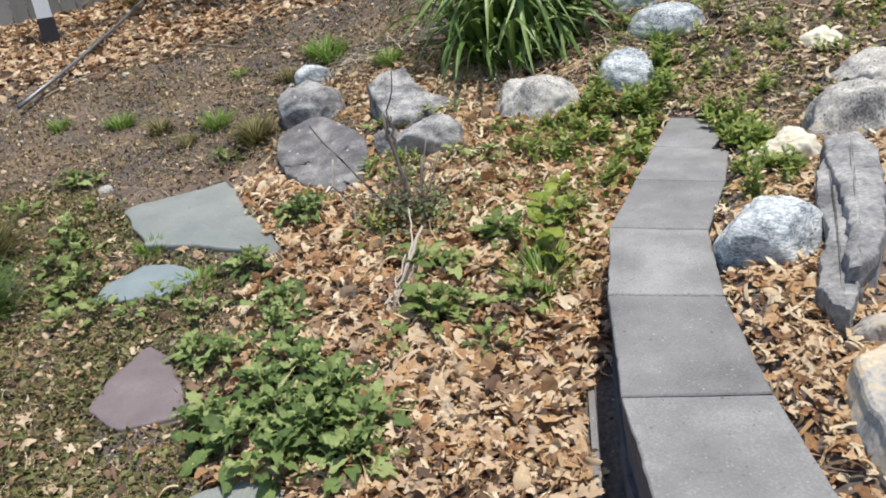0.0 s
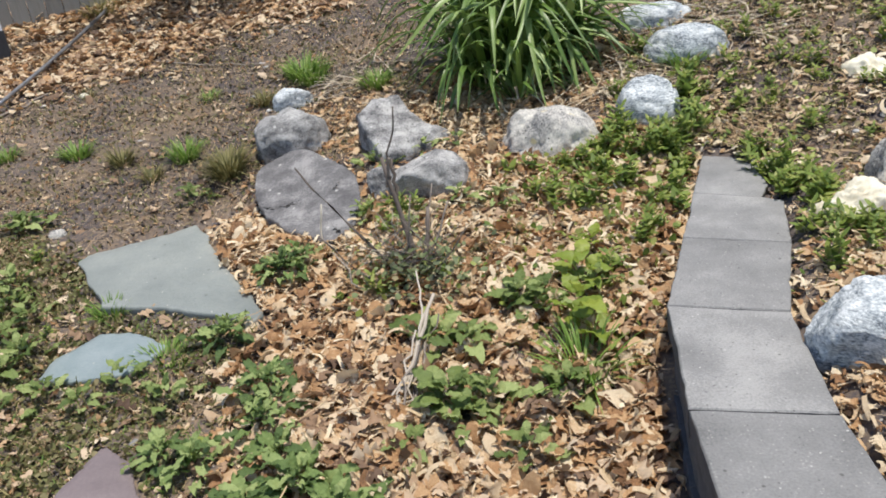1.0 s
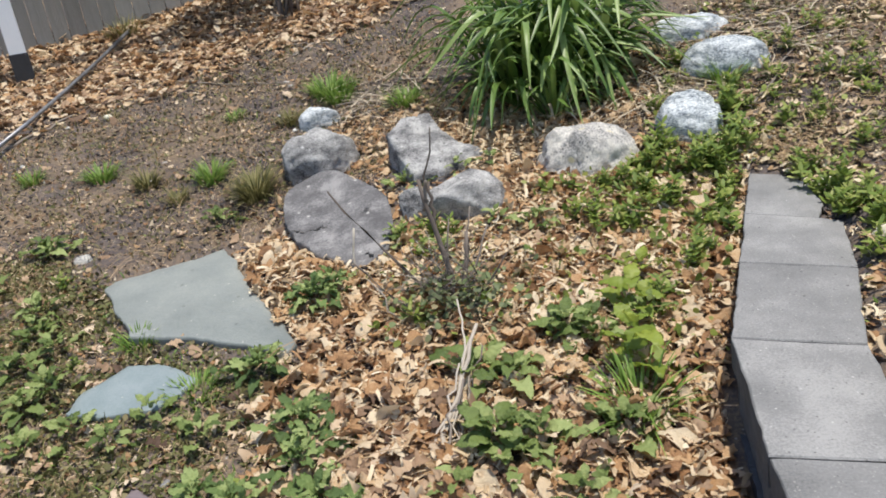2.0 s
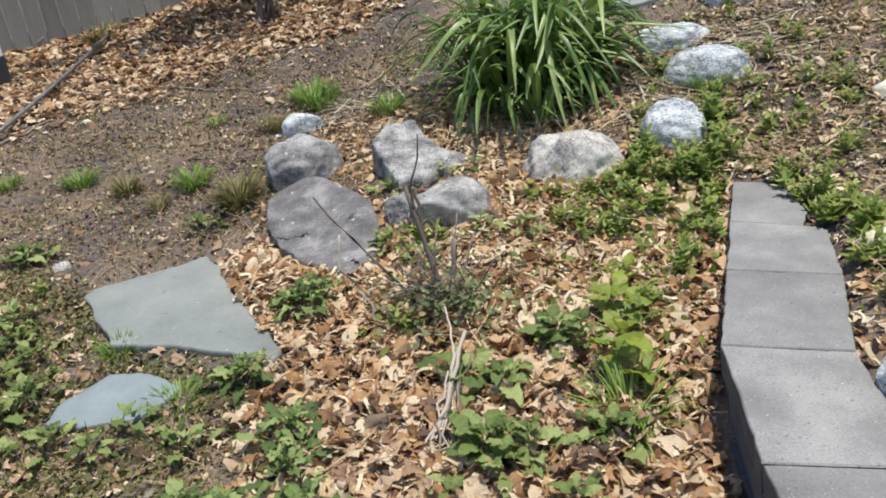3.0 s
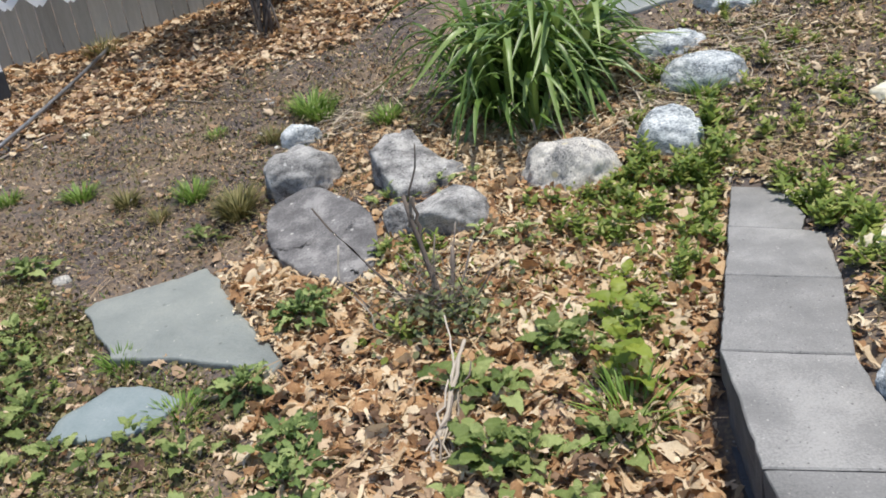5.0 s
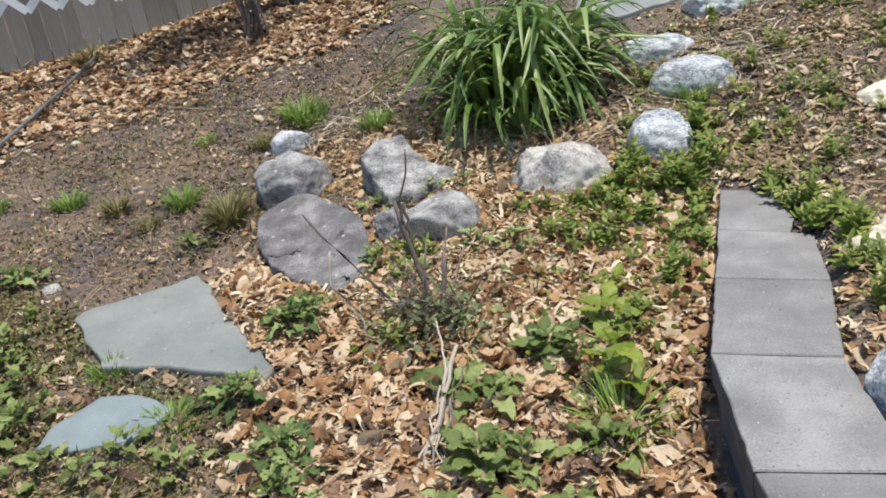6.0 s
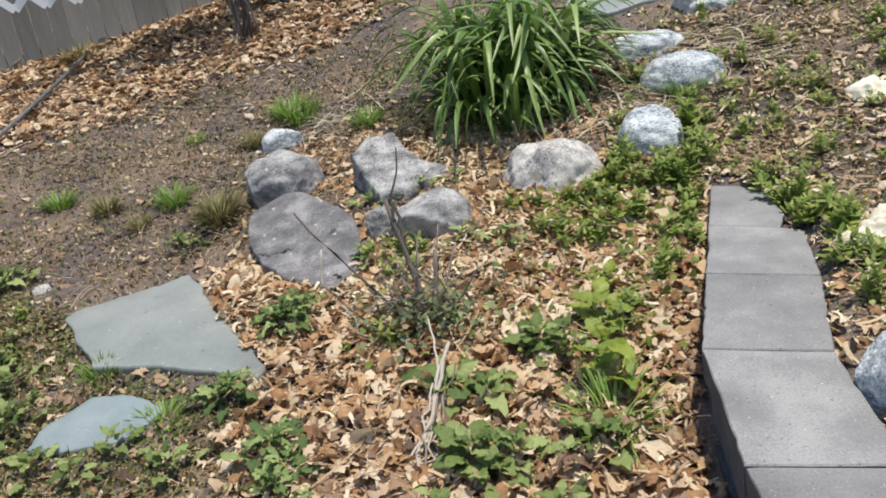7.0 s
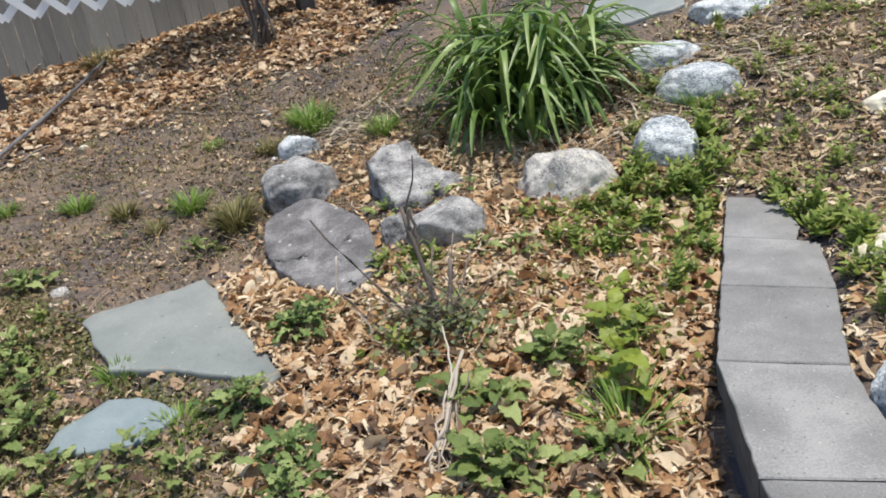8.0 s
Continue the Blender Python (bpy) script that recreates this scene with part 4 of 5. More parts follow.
n = 0
for label, key, rows in (
        ("broad-leaved grey-green weed rosette in dry leaves", "dusty",
         ((-0.42, 1.74, 14, 0.12), (-0.38, 1.56, 10, 0.10), (-0.22, 1.29, 18, 0.14), (-0.34, 1.22, 12, 0.12), (-0.36, 0.98, 16, 0.15), (-0.12, 0.98, 18, 0.15),
          (0.01, 0.86, 16, 0.14), (-0.09, 1.17, 16, 0.14), (-0.2, 0.86, 14, 0.14), (-0.66, 1.46, 12, 0.10), (-0.55, 1.42, 12, 0.10), (-0.62, 2.05, 16, 0.11),
          (-0.50, 2.46, 22, 0.11), (-0.44, 2.52, 14, 0.09), (-0.30, 1.41, 12, 0.11), (-0.11, 1.08, 14, 0.14), (0.04, 1.0, 12, 0.13), (-0.26, 1.1, 14, 0.14),
          (-0.48, 1.08, 12, 0.13), (-0.36, 1.64, 10, 0.1))),
        ("low green broad-leaved weed growing through leaf litter", "weed",
         ((0.20, 1.58, 16, 0.13), (0.31, 1.55, 12, 0.11), (0.25, 1.48, 10, 0.1), (0.43, 2.03, 15, 0.11), (0.52, 1.98, 10, 0.10), (0.14, 1.87, 10, 0.14), (0.24, 1.84, 8, 0.12),
          (0.54, 1.55, 12, 0.1), (0.70, 2.02, 10, 0.08), (-1.17, 3.37, 14, 0.09), (-1.95, 3.12, 16, 0.11), (-1.65, 2.44, 14, 0.09), (-1.42, 2.07, 14, 0.1),
          (0.39, 2.77, 14, 0.09), (0.22, 2.82, 10, 0.07), (-0.18, 2.82, 12, 0.08), (-0.2, 3.32, 12, 0.08), (0.05, 3.36, 8, 0.07), (0.41, 1.32, 10, 0.09),
          (0.08, 1.39, 9, 0.08), (-1.5, 2.3, 12, 0.08), (-1.35, 1.75, 12, 0.08), (-1.45, 1.95, 12, 0.09), (-1.62, 2.2, 12, 0.09), (-1.75, 2.6, 12, 0.09), (-1.2, 1.82, 10, 0.08), (-1.05, 1.75, 10, 0.07), (-0.75, 1.75, 10, 0.08), (-0.95, 1.85, 10, 0.08), (-2.1, 2.8, 12, 0.09), (0.0, 2.65, 12, 0.09), (0.2, 3.4, 8, 0.07)))):
    for x, y, count, size in rows:
        n += 1
        weed(label, x, y, key, int(count * (1.9 if key == "dusty" else 1.2)), size * (0.82 if key == "dusty" else 0.86), 0.09, 0.075, seed=200 + n)
weed("bright yellow-green seedling standing above dry leaves", 0.61, 1.80, "lime", 9, 0.115, 0.05, 0.2, 300, "seedling")
weed("bright yellow-green seedling standing above dry leaves", 0.66, 2.08, "lime", 8, 0.1, 0.07, 0.13, 301, "seedling")
weed("bright yellow-green seedling standing above dry leaves", 0.72, 2.3, "lime", 6, 0.08, 0.07, 0.08, 302, "seedling")


# ---- leafy sprigs ----
def sprig_mesh(seed, height):
    """Several upright stems with pairs of small leaves, as one mesh."""
    r = random.Random(seed)
    V, F, base = [], [], 0
    for stem in range(r.randint(3, 5)):
        a0, lean = r.uniform(0, 6.28), r.uniform(0.05, 0.45)
        ox, oy = r.uniform(-0.05, 0.05), r.uniform(-0.05, 0.05)
        h = height * r.uniform(0.6, 1.25)
        pairs = max(3, int(h / 0.03))
        for k in range(pairs):
            t = (k + 0.6) / pairs
            px, py, pz = ox + lean * h * t * t * math.cos(a0), oy + lean * h * t * t * math.sin(a0), h * t
            for half in range(3):
                sv, sf = TINY[r.randrange(len(TINY))]
                a = k * 1.3 + half * 2.1 + r.uniform(-0.4, 0.4)
                s = r.uniform(0.04, 0.06) * (1.15 - 0.5 * t)
                m = np.array(Euler((r.uniform(-0.4, 0.4), -r.uniform(-0.1, 0.9), a)).to_matrix())
                V += (((sv + (0.5, 0, 0)) * s * (1.2, 0.62, 0.8)) @ m.T + (px, py, pz)).tolist()
                F += (sf + base).tolist()
                base += len(sv)
        tv, tf = tube([(ox, oy, -0.01), (ox + lean * h * 0.3 * math.cos(a0), oy + lean * h * 0.3 * math.sin(a0), h * 0.55),
                       (ox + lean * h * math.cos(a0), oy + lean * h * math.sin(a0), h)], (0.002, 0.0016, 0.001), 4)
        V += [tuple(v) for v in tv]
        F += [tuple(i + base for i in f) for f in tf]
        base += len(tv)
    return mesh_of("leafy_weed", V, F, M_SPRIG)


SPRIGS = [sprig_mesh(400 + i, 0.10 + 0.015 * (i % 5)) for i in range(9)]


def sprigs(poly, count, scale=(0.75, 1.25), label="leafy green weed sprigs among dry leaves"):
    spots = sample(poly, count * 2)
    spots = spots[clear(spots[:, 0], spots[:, 1], 0.95)][:count]
    for x, y in spots:
        ob = new("leafy_weed", SPRIGS[int(rng.integers(len(SPRIGS)))])
        s = scale[0] + (scale[1] - scale[0]) * rng.random()
        ob.matrix_basis = pose(x, y, gz(x, y), 0, 0, rng.random() * 360) @ Matrix.Scale(s, 4)
        tagged(ob, label, "weed", "leafy weeds")


sprigs([(0.88, 3.0), (1.22, 2.95), (1.02, 3.25), (0.95, 3.3)], 9, (0.7, 1.15))
sprigs([(1.2, 3.0), (1.3, 3.05), (1.42, 3.4), (1.3, 3.45)], 6, (0.8, 1.2))
sprigs([(1.0, 3.1), (1.2, 3.0), (1.2, 3.15), (1.05, 3.22)], 5, (0.6, 0.9))
sprigs([(0.45, 2.9), (0.5, 3.05), (0.85, 3.08), (0.9, 2.85)], 6, (0.6, 1.0))
sprigs([(1.02, 2.45), (1.12, 2.5), (1.25, 2.95), (1.1, 2.95)], 6, (0.7, 1.1))
sprigs([(0.5, 2.95), (0.75, 3.12), (0.95, 3.1), (0.85, 2.6), (0.6, 2.3), (0.5, 2.5)], 11, (0.6, 1.05))
sprigs([(0.95, 2.9), (1.15, 2.9), (1.0, 2.3), (0.8, 1.9), (0.7, 2.1)], 7, (0.6, 0.95))
sprigs([(-0.1, 2.05), (0.2, 2.05), (0.28, 2.35), (0.1, 2.5), (-0.15, 2.4)], 3, (0.5, 0.8))
sprigs(SLOPE, 110, (0.4, 0.8), "green weed sprigs on the mulched slope")
sprigs([(1.47, 2.98), (1.6, 2.3), (1.54, 1.75), (1.44, 2.1)], 22, (0.5, 0.9), "green weed sprigs behind the wall")
sprigs([(-0.3, 2.75), (0.0, 2.6), (0.05, 2.85), (-0.2, 2.95)], 6, (0.5, 0.8))
sprigs(WEEDY, 10, (0.4, 0.7), "small green weed sprigs in mossy ground")


# ---- day lilies ----
def blade_mesh(seed, length, arch, start=(1.1, 1.5), mat=None, half=0.021):
    """A long strap leaf, folded along its rib, that rises and bends over."""
    r = random.Random(seed)
    segs, verts, faces = 16, [], []
    x = y = z = 0.0
    ang, veer, knee = r.uniform(*start), r.uniform(-0.45, 0.45), r.uniform(0.36, 0.62)
    for i in range(segs + 1):
        t = i / segs
        w = half * min(1.0, 0.45 + 1.4 * t) * (1 - max(0.0, t - 0.5) / 0.5) ** 0.7 + 0.0012
        for s in (-1, 0, 1):
            verts.append((x, y + s * w, z - (s == 0) * w * 0.45))
        x += math.cos(ang) * length / segs
        z += math.sin(ang) * length / segs
        y += veer * t * length / segs
        ang -= arch * math.exp(-((t - knee) / 0.17) ** 2) / 0.3 / segs * r.uniform(0.75, 1.25)
    for i in range(segs):
        for k in (0, 1):
            a = i * 3 + k
            faces.append((a, a + 1, a + 4, a + 3))
    return mesh_of("blade", verts, faces, mat or M_BLADE)


BLADE_MESHES = [blade_mesh(500 + i, 0.5 + 0.065 * (i % 6), 1.2 + 0.22 * (i % 5)) for i in range(18)]
TALL_MESHES = [blade_mesh(560 + i, 0.78 + 0.09 * (i % 5), 1.45 + 0.22 * (i % 5), (1.2, 1.55)) for i in range(10)]
DRY_MESHES = [blade_mesh(590 + i, 0.3 + 0.04 * (i % 4), 1.6 + 0.3 * (i % 4), (0.6, 1.2), M_DEADBLADE, 0.009) for i in range(8)]


def lily(label, x, y, blades, radius, scale, seed, tall=0, dead=0):
    r = random.Random(seed)
    thing = tagged(new("day_lily"), label, "plant", "clump of day lilies")
    thing.location = (x, y, gz(x, y))
    for i in range(blades + tall + dead):
        a = r.uniform(0, 6.283)
        d = radius * math.sqrt(r.random())
        if i < blades:
            data = BLADE_MESHES[r.randrange(18)]
        elif i < blades + tall:
            data = TALL_MESHES[r.randrange(10)]
        else:
            data = DRY_MESHES[r.randrange(8)]
        out = a + r.uniform(-0.5, 0.5)
        px, py = d * math.cos(a), d * math.sin(a)
        stand = (Matrix.Translation((px, py, gz(x + px, y + py) - gz(x, y) - 0.01)) @ Euler((r.uniform(-0.3, 0.3), r.uniform(0.0, 0.5) if i < blades else r.uniform(-0.15, 0.25), out)).to_matrix().to_4x4()
                 @ Matrix.Scale(scale * r.uniform(0.55, 1.12), 4))
        tip = stand @ data.vertices[-2].co
        if x + tip.x < 0.1 and y + tip.y < 3.85:
            continue
        if i < blades + tall:
            part("blade", data, None, thing).matrix_basis = stand @ Matrix.Scale(r.uniform(0.6, 1.15), 4, (0, 1, 0))
        else:
            part("dead_blade", data, None, thing, "bleached dry blade").matrix_basis = stand


lily("lush day lily clump with arching green strap leaves", 0.42, 4.08, 70, 0.11, 0.95, 1, 70, 14)
lily("lush day lily clump with arching green strap leaves", 0.64, 4.08, 75, 0.13, 1.0, 2, 100, 8)
lily("lush day lily clump with arching green strap leaves", 0.565, 3.75, 30, 0.035, 0.75, 3, 10, 16)
lily("lush day lily clump with arching green strap leaves", 0.82, 4.2, 50, 0.1, 0.95, 4, 45, 8)
lily("lush day lily clump with arching green strap leaves", 0.36, 4.38, 30, 0.12, 1.05, 5, 60, 0)


# ---- shrub of bare twigs ----
def stem(name, a, b, r0, r1, mat, parent, seed, sway=0.02, bends=6, label=""):
    pts = crooked(a, b, bends, sway, seed)
    me = mesh_of(name, *tube(pts, [r0 + (r1 - r0) * i / bends for i in range(bends + 1)], 7), mat)
    return part(name, me, mat, parent, label)


shrub = tagged(new("bare_shrub"), "half-dead little shrub of bare dark twigs", "shrub")
root = Vector((0.05, 2.27, gz(0.05, 2.27)))
for i, (ax, ay, az, bx, by, bz, r0, mat) in enumerate((
        (0.02, 2.3, 0.19, -0.397, 2.55, 0.601, 0.0045, M_TWIG), (0.08, 2.28, 0.17, -0.03, 2.42, 0.647, 0.0085, M_TWIG), (0.01, 2.38, 0.5, 0.005, 2.44, 0.63, 0.006, M_TWIG),
        (-0.015, 2.42, 0.6, 0.035, 2.45, 0.825, 0.003, M_TWIG), (-0.02, 2.41, 0.56, 0.0, 2.4, 0.645, 0.006, M_TWIG), (0.1, 2.26, 0.17, 0.121, 2.4, 0.44, 0.0085, M_TWIG),
        (0.0, 2.22, 0.15, -0.305, 2.35, 0.38, 0.004, M_TWIG), (-0.1, 2.2, 0.15, -0.25, 2.3, 0.33, 0.003, M_PALETWIG), (0.06, 2.3, 0.2, 0.2, 2.42, 0.45, 0.004, M_TWIG),
        (0.08, 2.25, 0.16, 0.26, 2.32, 0.37, 0.0035, M_TWIG), (-0.01, 2.31, 0.24, 0.051, 2.35, 0.325, 0.008, M_PALETWIG), (0.06, 2.27, 0.17, 0.14, 2.5, 0.5, 0.003, M_TWIG),
        (0.04, 2.25, 0.16, 0.07, 2.33, 0.52, 0.003, M_TWIG))):
    stem("stem", (ax, ay, az - 0.03), (bx, by, bz), r0 * 1.5, r0 * 0.85, mat, shrub, 600 + i, 0.014)
for i in range(70):
    r = random.Random(700 + i)
    a = root + Vector((r.uniform(-0.14, 0.14), r.uniform(-0.05, 0.2), r.uniform(0.03, 0.16)))
    b = a + Vector((r.uniform(-0.17, 0.17), r.uniform(-0.1, 0.13), r.uniform(-0.02, 0.15)))
    stem("twig", a, b, 0.0022, 0.001, M_TWIG if i % 3 else M_PALETWIG, shrub, 800 + i, 0.012, 4)
V, F, base = [], [], 0
for i in range(420):
    r = random.Random(850 + i)
    sv, sf = TINY[i % len(TINY)]
    m = np.array(Euler((r.uniform(-0.8, 0.8), r.uniform(-0.8, 0.8), r.uniform(0, 6.28))).to_matrix())
    spot = root + Vector((r.gauss(0.03, 0.12), r.gauss(0.0, 0.1), r.uniform(0.02, 0.15)))
    V += ((sv * r.uniform(0.014, 0.032)) @ m.T + tuple(spot)).tolist()
    F += (sf + base).tolist()
    base += len(sv)
part("foliage", mesh_of("foliage", V, F, M_BRONZE), M_BRONZE, shrub, "small dark green and bronze leaves")
cut = tagged(new("cut_stem"), "bleached grey cut stems leaning over the litter", "dead stem")
foot = Vector((0.015, 1.5, gz(0.015, 1.5)))
for i, (dx, dy, bx, by, bz, r0, pale) in enumerate((
        (0.0, 0.0, 0.147, 1.95, 0.29, 0.006, 1), (0.012, 0.02, 0.135, 1.93, 0.275, 0.0038, 1), (0.02, 0.03, 0.11, 1.88, 0.25, 0.0035, 1), (-0.012, -0.03, 0.1, 1.75, 0.215, 0.003, 0),
        (0.03, 0.0, 0.12, 1.82, 0.21, 0.003, 1), (0.04, 0.04, 0.125, 1.79, 0.2, 0.0028, 0), (-0.02, 0.03, 0.09, 1.8, 0.24, 0.003, 1), (0.005, -0.06, 0.07, 1.68, 0.16, 0.0028, 1),
        (0.05, 0.08, 0.16, 1.9, 0.24, 0.0026, 0), (0.025, -0.02, 0.085, 1.72, 0.17, 0.003, 1))):
    stem("stem", foot + Vector((dx, dy, 0)), (bx, by, bz), r0 * 1.5, r0 * 1.0, M_BLEACH if i == 2 else M_PALETWIG if pale else M_TWIG, cut, 900 + i, 0.022, 8)
stem("stem", (0.1, 1.84, 0.22), (0.085, 2.06, 0.33), 0.004, 0.003, M_PALETWIG, cut, 913, 0.015)


def twig(label, a, b, r0, mat, seed, sway=0.02, lift=0.012):
    me = mesh_of("twig", *tube(crooked((a[0], a[1], gz(*a) + lift), (b[0], b[1], gz(*b) + lift), 7, sway, seed), [r0 * (1 - 0.07 * i) for i in range(8)], 6), mat)
    return tagged(new("twig", me), label, "twig", "fallen twigs")


for i, (a, b, r0, mat) in enumerate((
        ((-2.94, 4.49), (-2.66, 5.05), 0.012, M_TWIG), ((-2.66, 5.05), (-2.40, 5.44), 0.012, M_TWIG),
        ((-1.89, 5.3), (-1.07, 4.99), 0.006, M_PALETWIG), ((-0.72, 4.5), (-0.36, 4.55), 0.006, M_PALETWIG), ((-0.66, 4.45), (-0.32, 4.52), 0.005, M_PALETWIG),
        ((-0.7, 4.58), (-0.38, 4.62), 0.005, M_PALETWIG), ((1.6, 4.45), (1.9, 4.05), 0.008, M_PALETWIG), ((1.3, 4.25), (1.75, 4.12), 0.006, M_PALETWIG),
        ((1.35, 3.25), (1.85, 3.9), 0.006, M_TWIG), ((1.3, 2.97), (1.4, 3.1), 0.006, M_PALETWIG), ((0.8, 3.9), (1.15, 3.85), 0.006, M_PALETWIG), ((0.76, 2.56), (1.02, 2.46), 0.004, M_PALETWIG),
        ((0.27, 2.45), (0.55, 2.43), 0.004, M_PALETWIG), ((-0.57, 1.95), (-0.53, 1.6), 0.005, M_PALETWIG), ((1.8, 3.3), (1.95, 3.65), 0.005, M_PALETWIG), ((-1.3, 5.75), (-0.9, 5.6), 0.008, M_PALETWIG),
        ((-1.2, 5.5), (-0.75, 6.0), 0.007, M_PALETWIG), ((0.2, 2.55), (0.62, 2.6), 0.004, M_TWIG), ((1.5, 3.5), (1.95, 3.55), 0.005, M_TWIG), ((1.35, 3.6), (1.7, 3.5), 0.006, M_TWIG),
        ((-0.68, 4.35), (-0.2, 4.5), 0.004, M_PALETWIG), ((-0.6, 4.28), (-0.25, 4.42), 0.004, M_PALETWIG), ((-0.75, 4.4), (-0.4, 4.6), 0.004, M_PALETWIG), ((-0.3, 4.7), (0.0, 4.62), 0.005, M_PALETWIG),
        ((1.7, 4.2), (2.1, 4.35), 0.006, M_PALETWIG), ((1.72, 4.15), (2.15, 4.0), 0.005, M_PALETWIG), ((1.6, 4.35), (2.0, 4.6), 0.006, M_PALETWIG), ((1.25, 4.05), (1.22, 3.7), 0.005, M_PALETWIG),
        ((0.95, 3.75), (1.3, 3.68), 0.005, M_PALETWIG), ((1.75, 3.9), (2.0, 3.75), 0.005, M_PALETWIG), ((1.55, 3.2), (1.9, 3.1), 0.005, M_TWIG))):
    twig("pale dry twig lying on the ground" if mat is M_PALETWIG else "dark dry twig lying on the ground", a, b, r0, mat, 950 + i)
stake = mesh_of("dry_stalk", *tube(crooked((-0.38, 2.66, gz(-0.38, 2.66) - 0.02), (-0.36, 2.72, gz(-0.36, 2.72) + 0.16), 4, 0.004, 3), [0.0045] * 5, 6), M_BLEACH)
tagged(new("dry_stalk", stake), "pale upright dry stalk before a flat boulder", "stalk")


# ---- fence, lattice and what stands by it ----
FENCE_A, FENCE_B = Vector((-5.3, 5.4)), Vector((0.5, 8.72))
along = (FENCE_B - FENCE_A).normalized()
back = Vector((-along.y, along.x))
fence = tagged(new("board_fence"), "tall weathered grey board fence with vertical boards", "fence")
length = (FENCE_B - FENCE_A).length
width = 0.14
for i in range(int(length / width)):
    r = random.Random(1000 + i)
    p = FENCE_A + along * (i * width) + back * r.uniform(-0.006, 0.006)
    q = p + along * (width - 0.006)
    low, top, d = gz(p.x, p.y) - 0.08, gz(p.x, p.y) + 1.75 + r.uniform(-0.01, 0.01), back * 0.02
    lean = back * 0.02
    ring = [p, q, q + d, p + d]
    verts = [(v.x, v.y, low) for v in ring] + [(v.x + lean.x, v.y + lean.y, top) for v in ring]
    faces = [(0, 1, 5, 4), (1, 2, 6, 5), (2, 3, 7, 6), (3, 0, 4, 7), (4, 5, 6, 7), (3, 2, 1, 0)]
    part("board", mesh_of("board", verts, faces, M_FENCE, smooth=False), M_FENCE, fence)
for h in (0.35, 1.4):
    a, b = FENCE_A + back * 0.05, FENCE_B + back * 0.05
    verts, faces = tube([(a.x, a.y, gz(a.x, a.y) + h), (b.x, b.y, gz(b.x, b.y) + h)], (0.035, 0.035), 4)
    part("rail", mesh_of("rail", verts, faces, M_FENCE, smooth=False), M_FENCE, fence)


def box(a, b, c, z0, z1, mat, name):
    """An upright box from a to b along one side, c to its depth."""
    ring = [Vector(a), Vector(b), Vector(b) + Vector(c), Vector(a) + Vector(c)]
    verts = [(v.x, v.y, z0) for v in ring] + [(v.x, v.y, z1) for v in ring]
    me = mesh_of(name, verts, [(0, 1, 5, 4), (1, 2, 6, 5), (2, 3, 7, 6), (3, 0, 4, 7), (4, 5, 6, 7), (3, 2, 1, 0)], mat, smooth=False)
    return me


POST = Vector((-3.36, 5.66))
PG = gz(POST.x, POST.y)
screen = tagged(new("lattice_screen"), "white diamond lattice screen on posts with black feet", "garden screen")
for k in (0.0, 2.62):
    p = POST + along * k
    g0 = gz(p.x, p.y)
    post = part("post", box(p - along * 0.06, p + along * 0.06, back * 0.12, g0 + 0.24, g0 + 2.0, M_WHITE, "post"), M_WHITE, screen, "square white vinyl post")
    part("foot", box(p - along * 0.068 - back * 0.008, p + along * 0.068 - back * 0.008, back * 0.136, g0 - 0.05, g0 + 0.24, M_BLACK, "foot"), M_BLACK, post, "black plastic post foot")
pitch, low, high = 0.225, 1.49, 2.7
for d in (-1, 1):
    for i in range(-6, 19):
        s0 = i * pitch
        t0, t1 = 0.0, high - low
        x0, x1 = s0, s0 + d * (high - low)
        if max(x0, x1) < 0 or min(x0, x1) > 2.62:
            continue
        def clip(xx):
            return min(max(xx, 0.06), 2.56)
        xa, xb = clip(x0), clip(x1)
        za, zb = low + (xa - x0) * d, low + (xb - x0) * d
        if abs(xb - xa) < 0.05:
            continue
        off = back * (0.05 + 0.008 * d)
        A, B = POST + along * xa + off, POST + along * xb + off
        w = 0.03
        verts = []
        for v, z in ((A, za), (B, zb)):
            for du, dz in ((-w * 0.7 * d, w * 0.7), (w * 0.7 * d, -w * 0.7)):
                for dep in (0, 0.007):
                    q = v + along * du + back * dep
                    verts.append((q.x, q.y, z + dz))
        part("slat", mesh_of("slat", verts, [(0, 1, 3, 2), (4, 6, 7, 5), (0, 4, 5, 1), (2, 3, 7, 6), (0, 2, 6, 4), (1, 5, 7, 3)], M_WHITE, smooth=False), M_WHITE, screen)

pole_a, pole_b = (-2.92, 4.27), (-2.80, 6.45)
pts = [(pole_a[0] + (pole_b[0] - pole_a[0]) * t, pole_a[1] + (pole_b[1] - pole_a[1]) * t) for t in (0, 0.25, 0.5, 0.75, 1)]
pole = mesh_of("metal_pole", *tube([(x, y, gz(x, y) + 0.07) for x, y in pts], [0.0145] * 5, 10), M_POLE)
tagged(new("metal_pole", pole), "long dull grey metal pole lying on leaves", "pole")

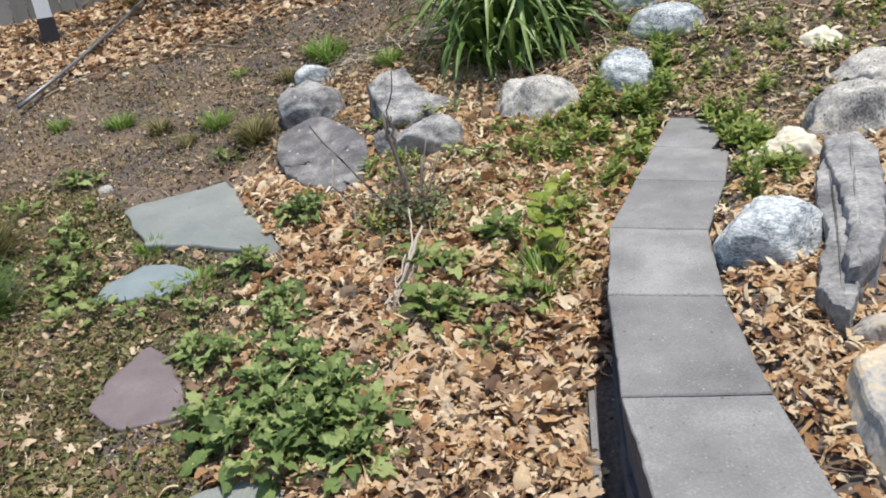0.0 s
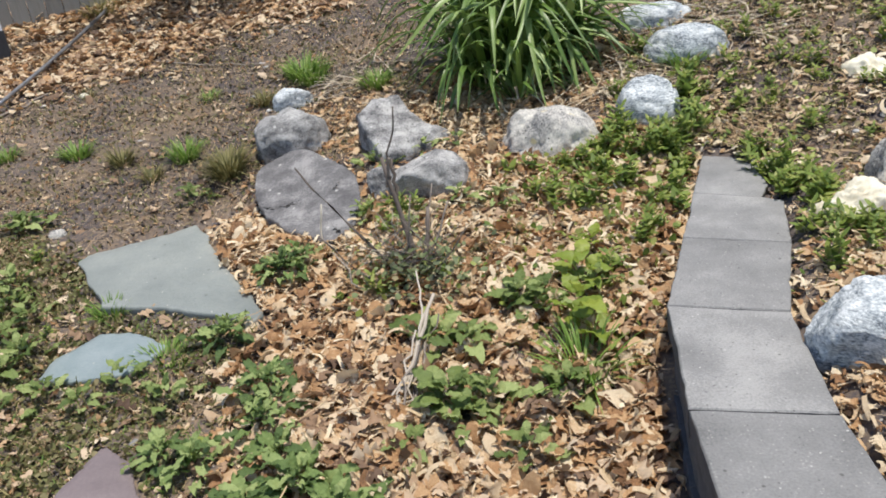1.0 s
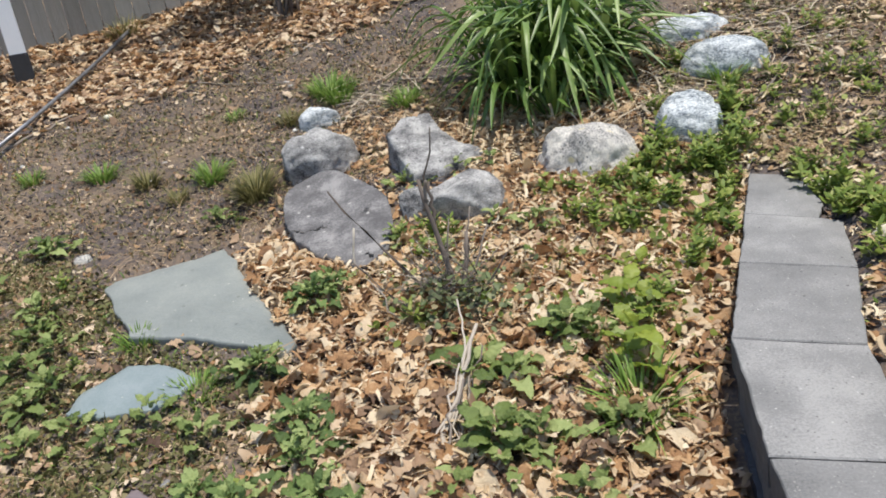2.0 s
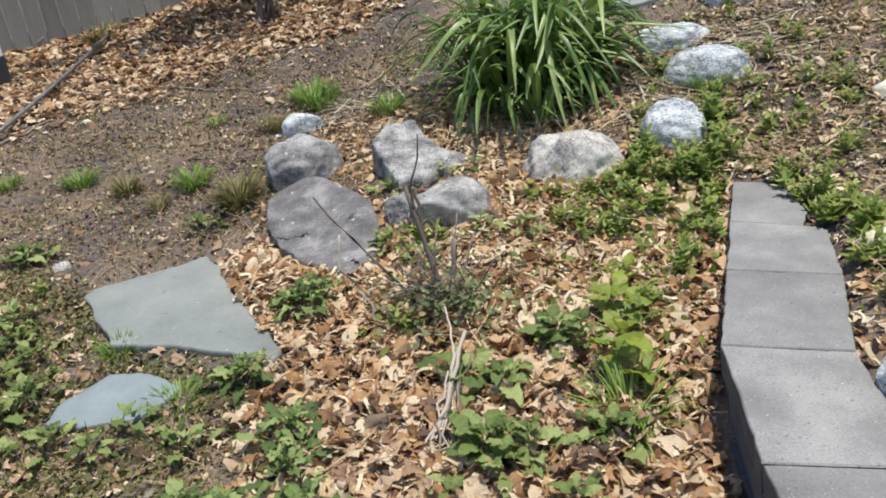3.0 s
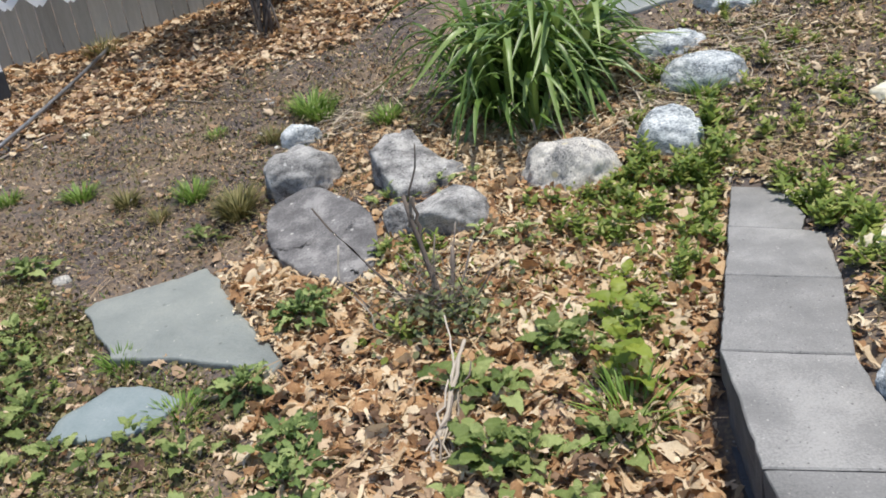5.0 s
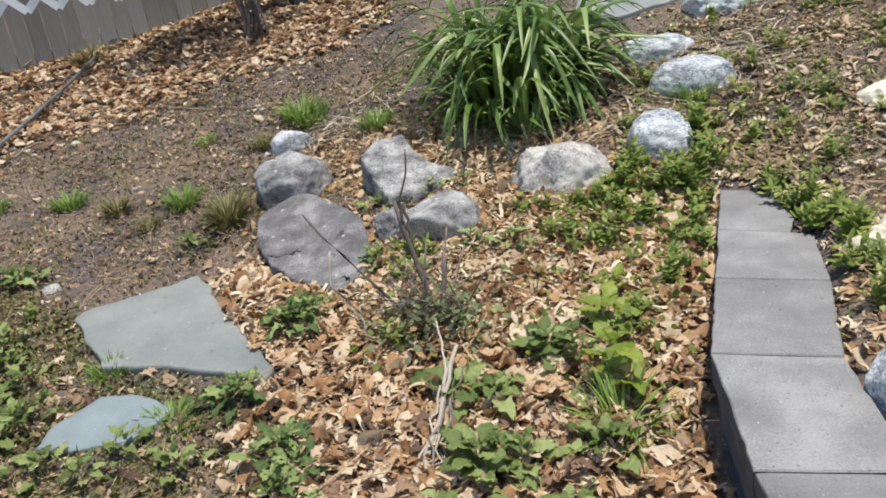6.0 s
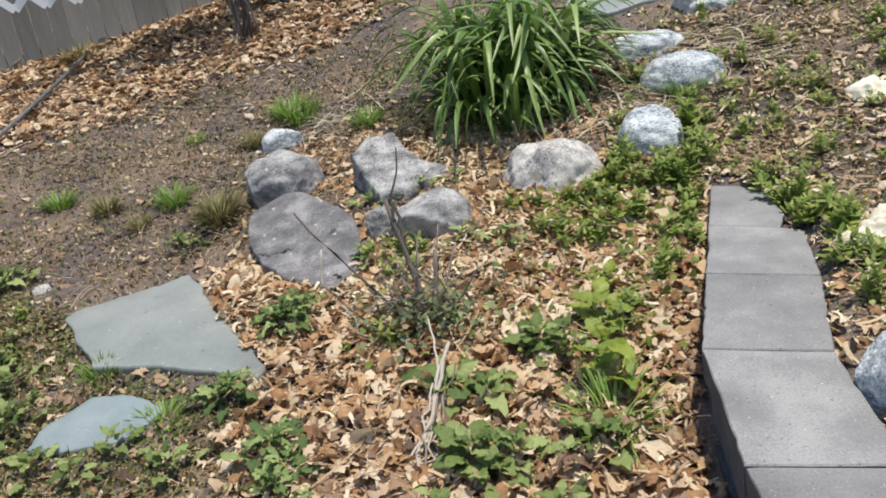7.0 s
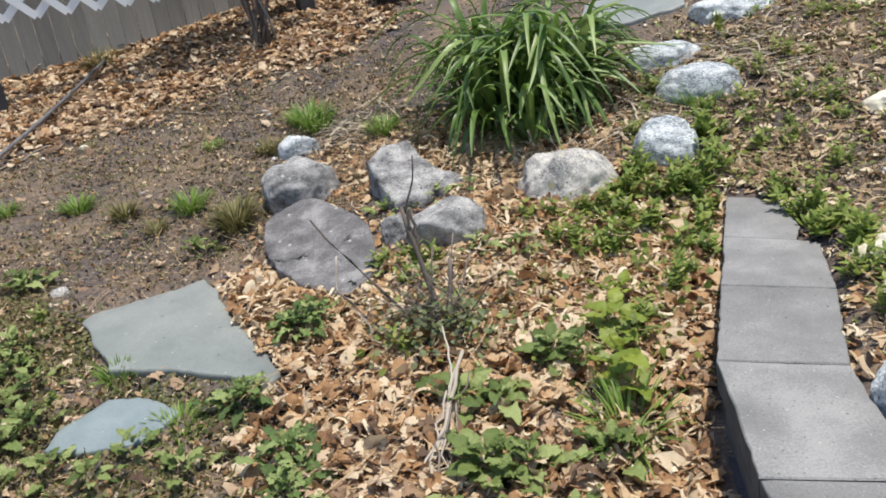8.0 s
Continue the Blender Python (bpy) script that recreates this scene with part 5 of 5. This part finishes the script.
bush = tagged(new("fence_shrub"), "leggy shrub with dark bare stems by the fence", "shrub")
bg = gz(-1.38, 6.33)
for i in range(11):
    r = random.Random(1100 + i)
    stem("stem", (-1.4 + r.uniform(-0.13, 0.13), 6.35 + r.uniform(-0.08, 0.08), bg - 0.03), (-1.4 + r.uniform(-0.4, 0.4), 6.5 + r.uniform(-0.3, 0.4), bg + r.uniform(1.2, 1.6)),
         r.uniform(0.009, 0.019), 0.005, M_TWIG, bush, 1110 + i, 0.05)
# unseen leaves above the view, added to shade the litter by the fence
crown = sample([(-2.3, 5.9), (-2.2, 6.8), (-1.5, 7.0), (-0.9, 6.7), (-1.2, 6.0)], 600)
V, F, base = [], [], 0
for x, y in crown:
    sv, sf = PLAIN[int(rng.integers(len(PLAIN)))]
    m = np.array(Euler(tuple(rng.random(3) * 6.28)).to_matrix())
    V += ((sv * (0.07 + 0.05 * rng.random())) @ m.T + (x, y, 2.1 + 0.75 * rng.random())).tolist()
    F += (sf + base).tolist()
    base += len(sv)
part("crown", mesh_of("crown", V, F, M_SPRIG), M_SPRIG, bush, "unseen loose leaves added above the stems to cast shade")


def bucket(label, x, y, r0, r1, h):
    verts, faces = [], []
    z0 = gz(x, y) - 0.01
    prof = [(r0, 0), (r0 * 0.5 + r1 * 0.5, h * 0.5), (r1, h - 0.03), (r1 + 0.012, h - 0.028), (r1 + 0.012, h), (r1 - 0.006, h), (r0 - 0.006, 0.02)]
    for rr, z in prof:
        for k in range(24):
            verts.append((x + rr * math.cos(k * math.pi / 12), y + rr * math.sin(k * math.pi / 12), z0 + z))
    for l in range(len(prof) - 1):
        for k in range(24):
            faces.append((l * 24 + k, l * 24 + (k + 1) % 24, l * 24 + 24 + (k + 1) % 24, l * 24 + 24 + k))
    faces.append(tuple(range(24))[::-1])
    faces.append(tuple(range((len(prof) - 1) * 24, len(prof) * 24)))
    tagged(new("plant_pot", mesh_of("plant_pot", verts, faces, M_BLACK)), label, "pot", "pots by the fence")


bucket("wide dark plant pot standing on leaves", -0.32, 6.75, 0.13, 0.16, 0.28)

# ---- pebbles ----
for i in range(60):
    r = random.Random(1200 + i)
    zone = SOIL if i < 34 else (SLOPE if i < 50 else WEEDY)
    (x, y), = sample(zone, 1)
    rock("pebble", "small pale pebble on dark soil", x, y, (r.uniform(0.012, 0.026), r.uniform(0.01, 0.02), r.uniform(0.008, 0.014)), M_PEBBLE, gz(x, y) + 0.014,
         r.uniform(0, 180), 0, 1200 + i, 3, 0.1, "pale pebbles")
